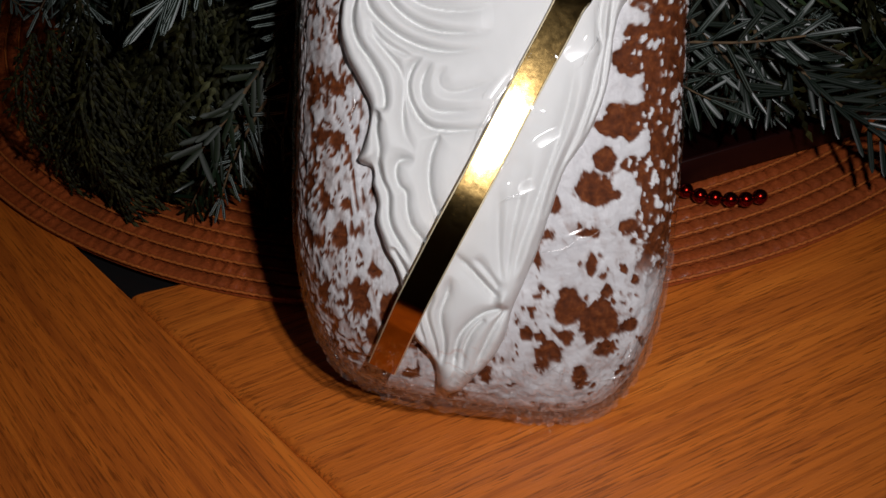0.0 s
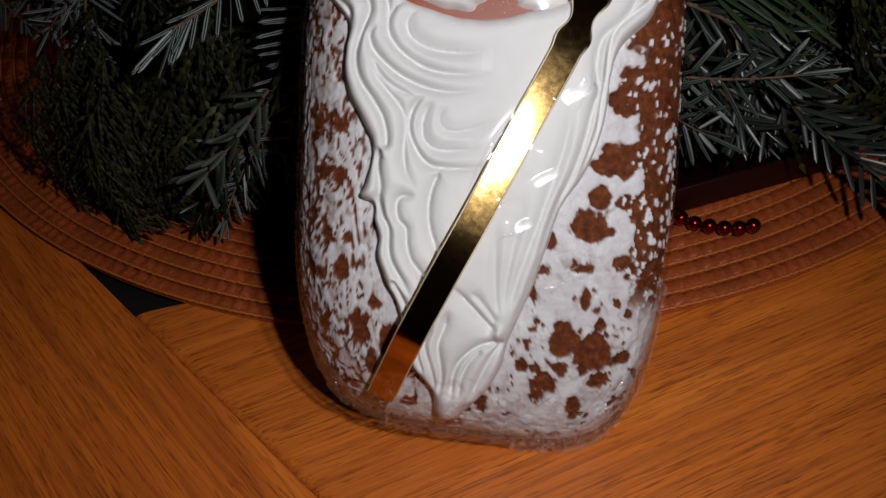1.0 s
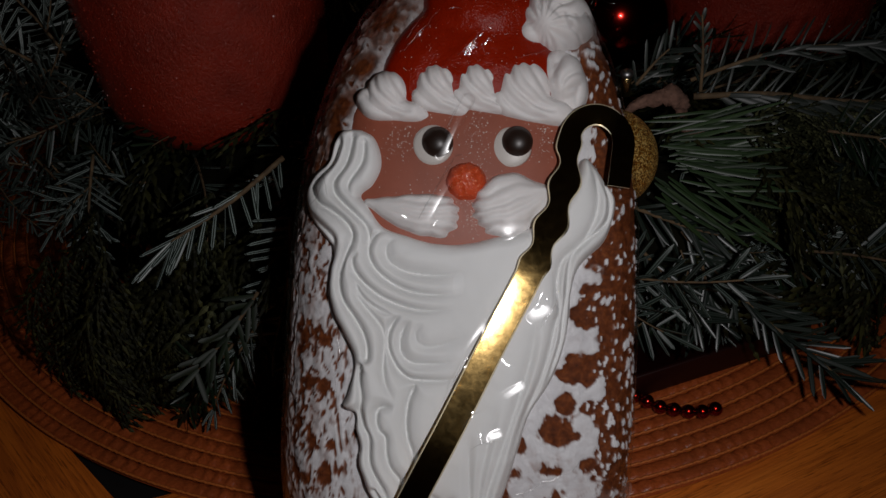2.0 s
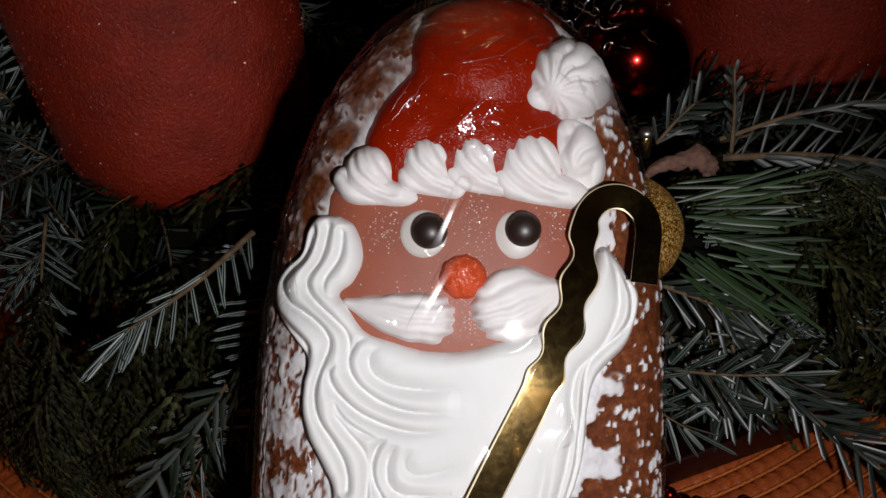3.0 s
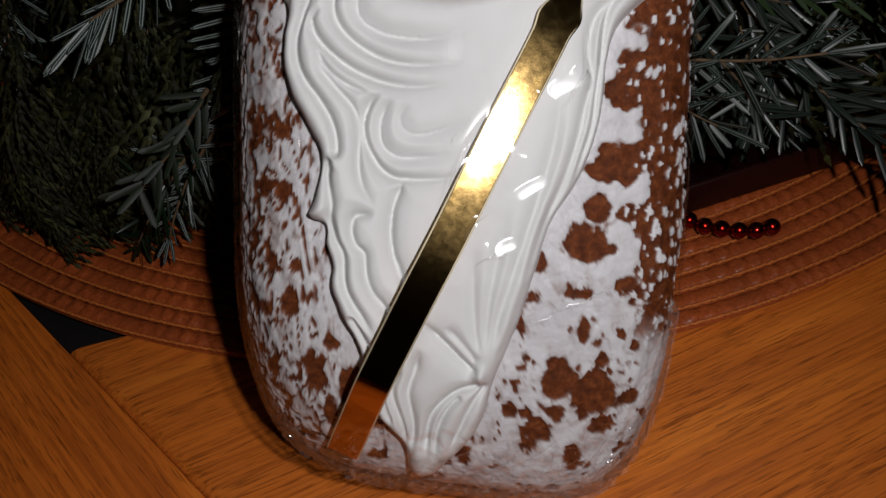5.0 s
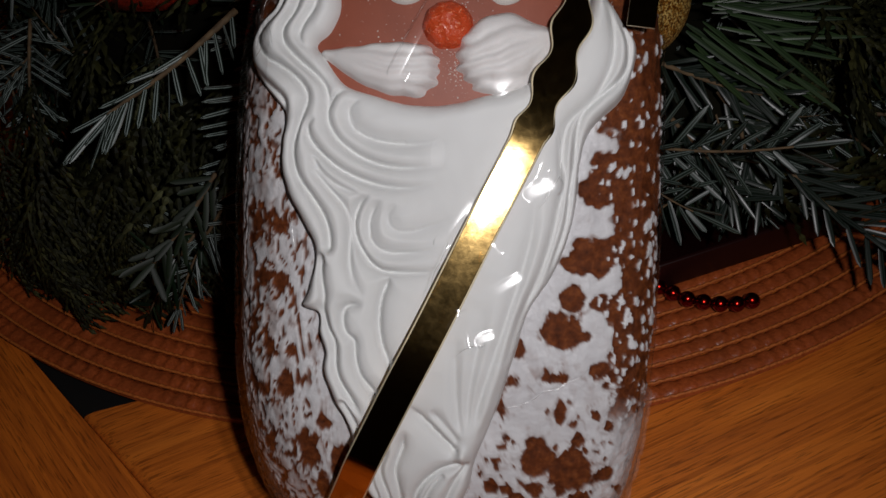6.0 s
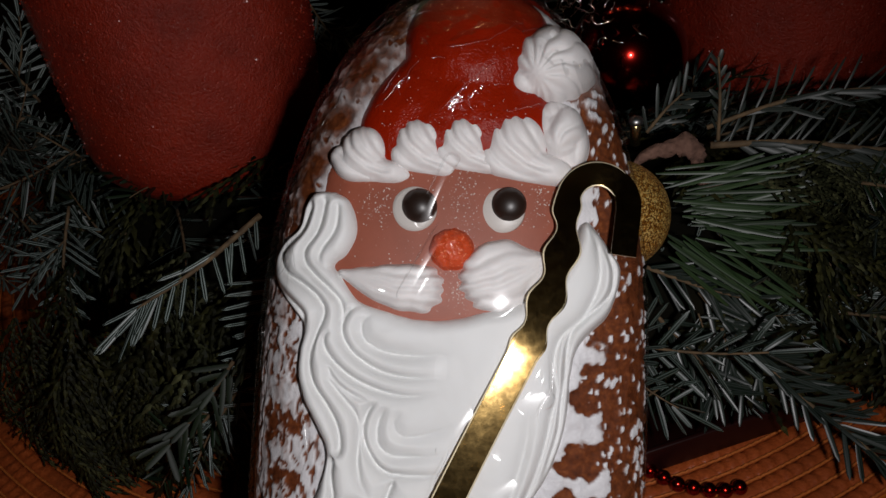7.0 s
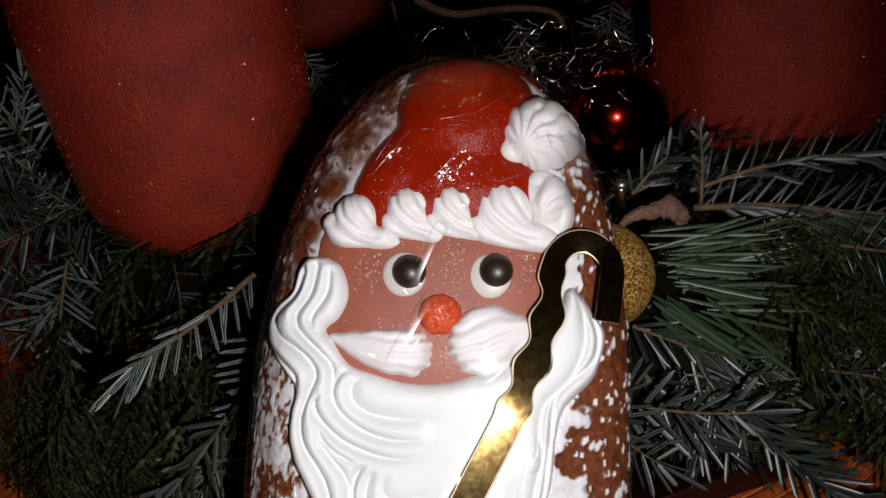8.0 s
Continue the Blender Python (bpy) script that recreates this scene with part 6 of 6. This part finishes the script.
for k in range(20):
    x = leaf_rng.uniform(-0.134, -0.074)
    b = Vector((x, 0.103 + 0.25 * max(0, -0.085 - x) + leaf_rng.uniform(-0.008, 0.006), leaf_rng.uniform(0.034, 0.060)))
    d = Vector((leaf_rng.uniform(-0.40, 0.10), leaf_rng.uniform(-0.65, -0.35), -0.9)).normalized()
    L = min(leaf_rng.uniform(0.034, 0.050), (b.z - 0.009) / abs(d.z))
    sprig_between(b, b + d * L, (leaf_rng.uniform(-0.4, 0.3), -0.8, 0.5), "cypress", leaf_rng.choice((1, 3)))
# strands that hang down on to the placemat
for base, tip in (((-0.106, 0.106, 0.046), (-0.1150, 0.0825, 0.0085)), ((-0.098, 0.100, 0.042), (-0.1075, 0.0765, 0.0080)), ((-0.094, 0.102, 0.040), (-0.1020, 0.0850, 0.0085)), ((-0.080, 0.098, 0.036), (-0.0860, 0.0850, 0.0085)),
                  ((-0.056, 0.100, 0.026), (-0.0640, 0.0830, 0.0085)), ((-0.062, 0.098, 0.030), (-0.0560, 0.0845, 0.0085)), ((-0.110, 0.124, 0.060), (-0.1300, 0.1060, 0.0250))):
    sprig_between(base, tip, (-0.2, -0.8, 0.5), "cypress", 1)

# ---- candles ----
def candle(x, y, z, height, radius, lean):
    c = thing("candle", pose(x, y, z, *lean), "thick red pillar candle with a rough frosted surface", "candle", "candles on the wreath")

    def wob(a, h):
        return 1 + 0.012 * math.sin(3 * a + 40 * h) + 0.008 * math.sin(7 * a + 90 * h)

    prof = [(0, 0), (radius * 0.70, 0), (radius * 0.82, 0.0015), (radius * 0.90, 0.006), (radius * 0.95, 0.014), (radius * 0.985, 0.03)]
    prof += [(radius * (1 + 0.02 * k / 8), 0.03 + (height - 0.034) * k / 8) for k in range(1, 9)]
    prof += [(radius * 0.97, height), (radius * 0.72, height - 0.001), (radius * 0.4, height - 0.006), (0, height - 0.008)]
    part("wax_body", lathe(prof, 72, wob), WAX, c)
    fr = random.Random(int(1000 * (x + 2 * y)))
    fv, ff = [], []
    for _ in range(4200):
        a, h = fr.uniform(0, 2 * math.pi), fr.uniform(0.012, height - 0.004)
        rad = radius * (0.95 + 0.035 * (h - 0.014) / 0.016 if h < 0.03 else 0.985 + 0.0175 * min(1, (h - 0.03) / ((height - 0.034) / 8)) + 0.0175 * (h - 0.03) / (height - 0.034)) * wob(a, h)
        r = 0.00014 + 0.00034 * fr.random() ** 5
        tilt = Euler((fr.uniform(0, 3), fr.uniform(0, 3), fr.uniform(0, 3))).to_matrix()
        b = len(fv)
        fv += [Vector((rad * math.cos(a), rad * math.sin(a), h)) + tilt @ Vector(q) * r for q in ((1, 0, 0), (-1, 0, 0), (0, 1, 0), (0, -1, 0), (0, 0, 1), (0, 0, -1))]
        ff += [(b + i, b + j, b + k) for i in (0, 1) for j in (2, 3) for k in (4, 5)]
    me = bpy.data.meshes.new("frost_specks")
    me.from_pydata(fv, [], ff)
    tagged(part("frost_specks", me, FROST, c, "glinting wax crystals", smooth=False), kind="stuff")
    part("wick", tube([(0, 0, height - 0.009), (0.0005, 0, height - 0.002), (0.002, 0.001, height + 0.006)], 0.0011, 6), CHOCOLATE, c, "black burnt wick")
    return c


candle(-0.086, 0.186, 0.0625, 0.110, 0.0400, (0, 0, 0))
candle(0.1065, 0.222, 0.064, 0.110, 0.0400, (0, 0, 40))
candle(-0.083, 0.385, 0.060, 0.105, 0.0362, (0, 0, 90))
candle(0.109, 0.385, 0.060, 0.105, 0.0362, (0, 0, 160))


# ---- balls, beads, tinsel, bark ----
def ball(name, place, r, material, cap_dir, label):
    b = thing(name, frame_from(place, (1, 0, 0) if abs(cap_dir[0]) < 0.9 else (0, 1, 0), cap_dir), label, "bauble")
    prof = [(r * math.sin(t), -r * math.cos(t)) for t in np.linspace(0, math.pi, 33)]
    part("sphere", lathe(prof, 56), material, b)
    part("cap", lathe([(0, r * 0.96), (r * 0.26, r * 0.95), (r * 0.27, r * 1.12), (r * 0.24, r * 1.15), (0, r * 1.16)], 24), CAP, b, "small gold metal cap")
    return b


ball("bauble", (0.0472, 0.167, 0.0962), 0.0164, BALL_RED, (0.3, 0.8, 0.3), "shiny dark red glass bauble on the wreath")
ball("bauble", (0.0374, 0.1090, 0.0795), 0.0130, GLITTER, (0.2, 0.5, 0.7), "gold glitter bauble behind the gingerbread")

beads = thing("bead_string", pose(0, 0, 0), "string of small dark red pearl beads on the placemat", "bead string")
path = spline([(0.0400, 0.1010), (0.0455, 0.0985), (0.0497, 0.0955), (0.0544, 0.0922), (0.0583, 0.0910), (0.0620, 0.0902), (0.0657, 0.0900), (0.0699, 0.0910)], 200)
dist = np.concatenate([[0], np.cumsum(np.linalg.norm(np.diff(path, axis=0), axis=1))])
bead_me = shade(to_mesh(lathe([(0.0021 * math.sin(t), -0.0021 * math.cos(t)) for t in np.linspace(0, math.pi, 13)], 20), "bead"))
bead_me.materials.append(PEARL)
for s in np.arange(dist[-1], 0, -0.0040):
    b = new("bead", bead_me)
    b.parent = beads
    b.location = (np.interp(s, dist, path[:, 0]), np.interp(s, dist, path[:, 1]), 0.0054)
part("string", tube([(x, y, 0.0054) for x, y in path[::8]], 0.0003, 5), CHOCOLATE, beads)

tv, tf = [], []
for k in range(110):
    p = Vector((0.032 + rng.gauss(0, 0.012), 0.168 + rng.gauss(0, 0.012), 0.110 + rng.gauss(0, 0.006))) if k < 80 else Vector((rng.uniform(-0.03, 0.06), rng.uniform(0.19, 0.23), rng.uniform(0.07, 0.105)))
    d = Vector((rng.uniform(-1, 1), rng.uniform(-1, 1), rng.uniform(-0.6, 0.6))).normalized()
    pts = []
    for _ in range(14):
        pts.append(p.copy())
        p = p + d * 0.0010
        d = (d + Vector((rng.uniform(-0.8, 0.8), rng.uniform(-0.8, 0.8), rng.uniform(-0.8, 0.8)))).normalized()
    me = tube(pts, rng.choice((0.00012, 0.0002, 0.00028)), 3)
    o = len(tv)
    tv += [v.co.copy() for v in me.vertices]
    tf += [tuple(o + i for i in q.vertices) for q in me.polygons]
me = bpy.data.meshes.new("tinsel")
me.from_pydata(tv, [], tf)
tagged(part("tinsel", me, TINSEL, None), "thin curly silver tinsel threads on the wreath", "tinsel", kind="stuff")

bark = thing("bark_piece", pose(0, 0, 0), "rough curled brown piece of bark on the wreath", "bark")
def knotty(points, radii, seed):
    """A gnarled tube: its rings swell and its sides are furrowed."""
    pts, rad = spline(points, 34), np.interp(np.linspace(0, 1, 34), np.linspace(0, 1, len(radii)), radii)
    me = tube([Vector(p) for p in pts], [float(q) for q in rad], 18)
    co = np.array([v.co for v in me.vertices])
    mid = np.repeat(pts, 18, 0)
    swell = 1 + 0.45 * vnoise(co, 420, 3, seed) + 0.18 * vnoise(co, 1300, 2, seed)
    me.vertices.foreach_set("co", (mid + (co - mid) * swell[:, None]).astype(np.float32).reshape(-1))
    return me


part("curl", knotty([(0.0425, 0.124, 0.0825), (0.0465, 0.1235, 0.0870), (0.0515, 0.123, 0.0890), (0.0550, 0.123, 0.0895), (0.0582, 0.124, 0.0872), (0.0598, 0.125, 0.0830)], [0.0008, 0.0012, 0.0017, 0.0026, 0.0023, 0.0010], 2.0), ROOT, bark)
part("stub", knotty([(0.0595, 0.121, 0.0815), (0.0625, 0.120, 0.0795), (0.0665, 0.120, 0.0760)], [0.0014, 0.0024, 0.0015], 5.0), ROOT, bark)

pick = thing("gold_pick", pose(0.0443, 0.1270, 0.0885), "small gold metal cap with a grey bead among the needles", "ornament")
part("barrel", lathe([(0, 0), (0.0013, 0), (0.0013, 0.005), (0.0011, 0.0055), (0, 0.0055)], 18), CAP, pick)
part("knob", lathe([(0.0018 * math.sin(t), 0.0062 - 0.0013 * math.cos(t)) for t in np.linspace(0, math.pi, 9)], 16), METAL, pick)

twig = thing("dry_twig", pose(0, 0, 0), "pale bare curved twig lying on the wreath", "twig")
part("stalk", tube(spline([(-0.028, 0.36, 0.083), (-0.019, 0.36, 0.077), (-0.007, 0.36, 0.0735), (0.010, 0.36, 0.0745), (0.026, 0.36, 0.0745), (0.041, 0.36, 0.071), (0.046, 0.355, 0.064)], 30), [0.0022 - 0.0008 * k / 29 for k in range(30)], 8), ROOT, twig)
part("side_shoot", tube(spline([(-0.040, 0.36, 0.082), (-0.036, 0.35, 0.070), (-0.026, 0.34, 0.060)], 14), 0.0009, 6), ROOT, twig)
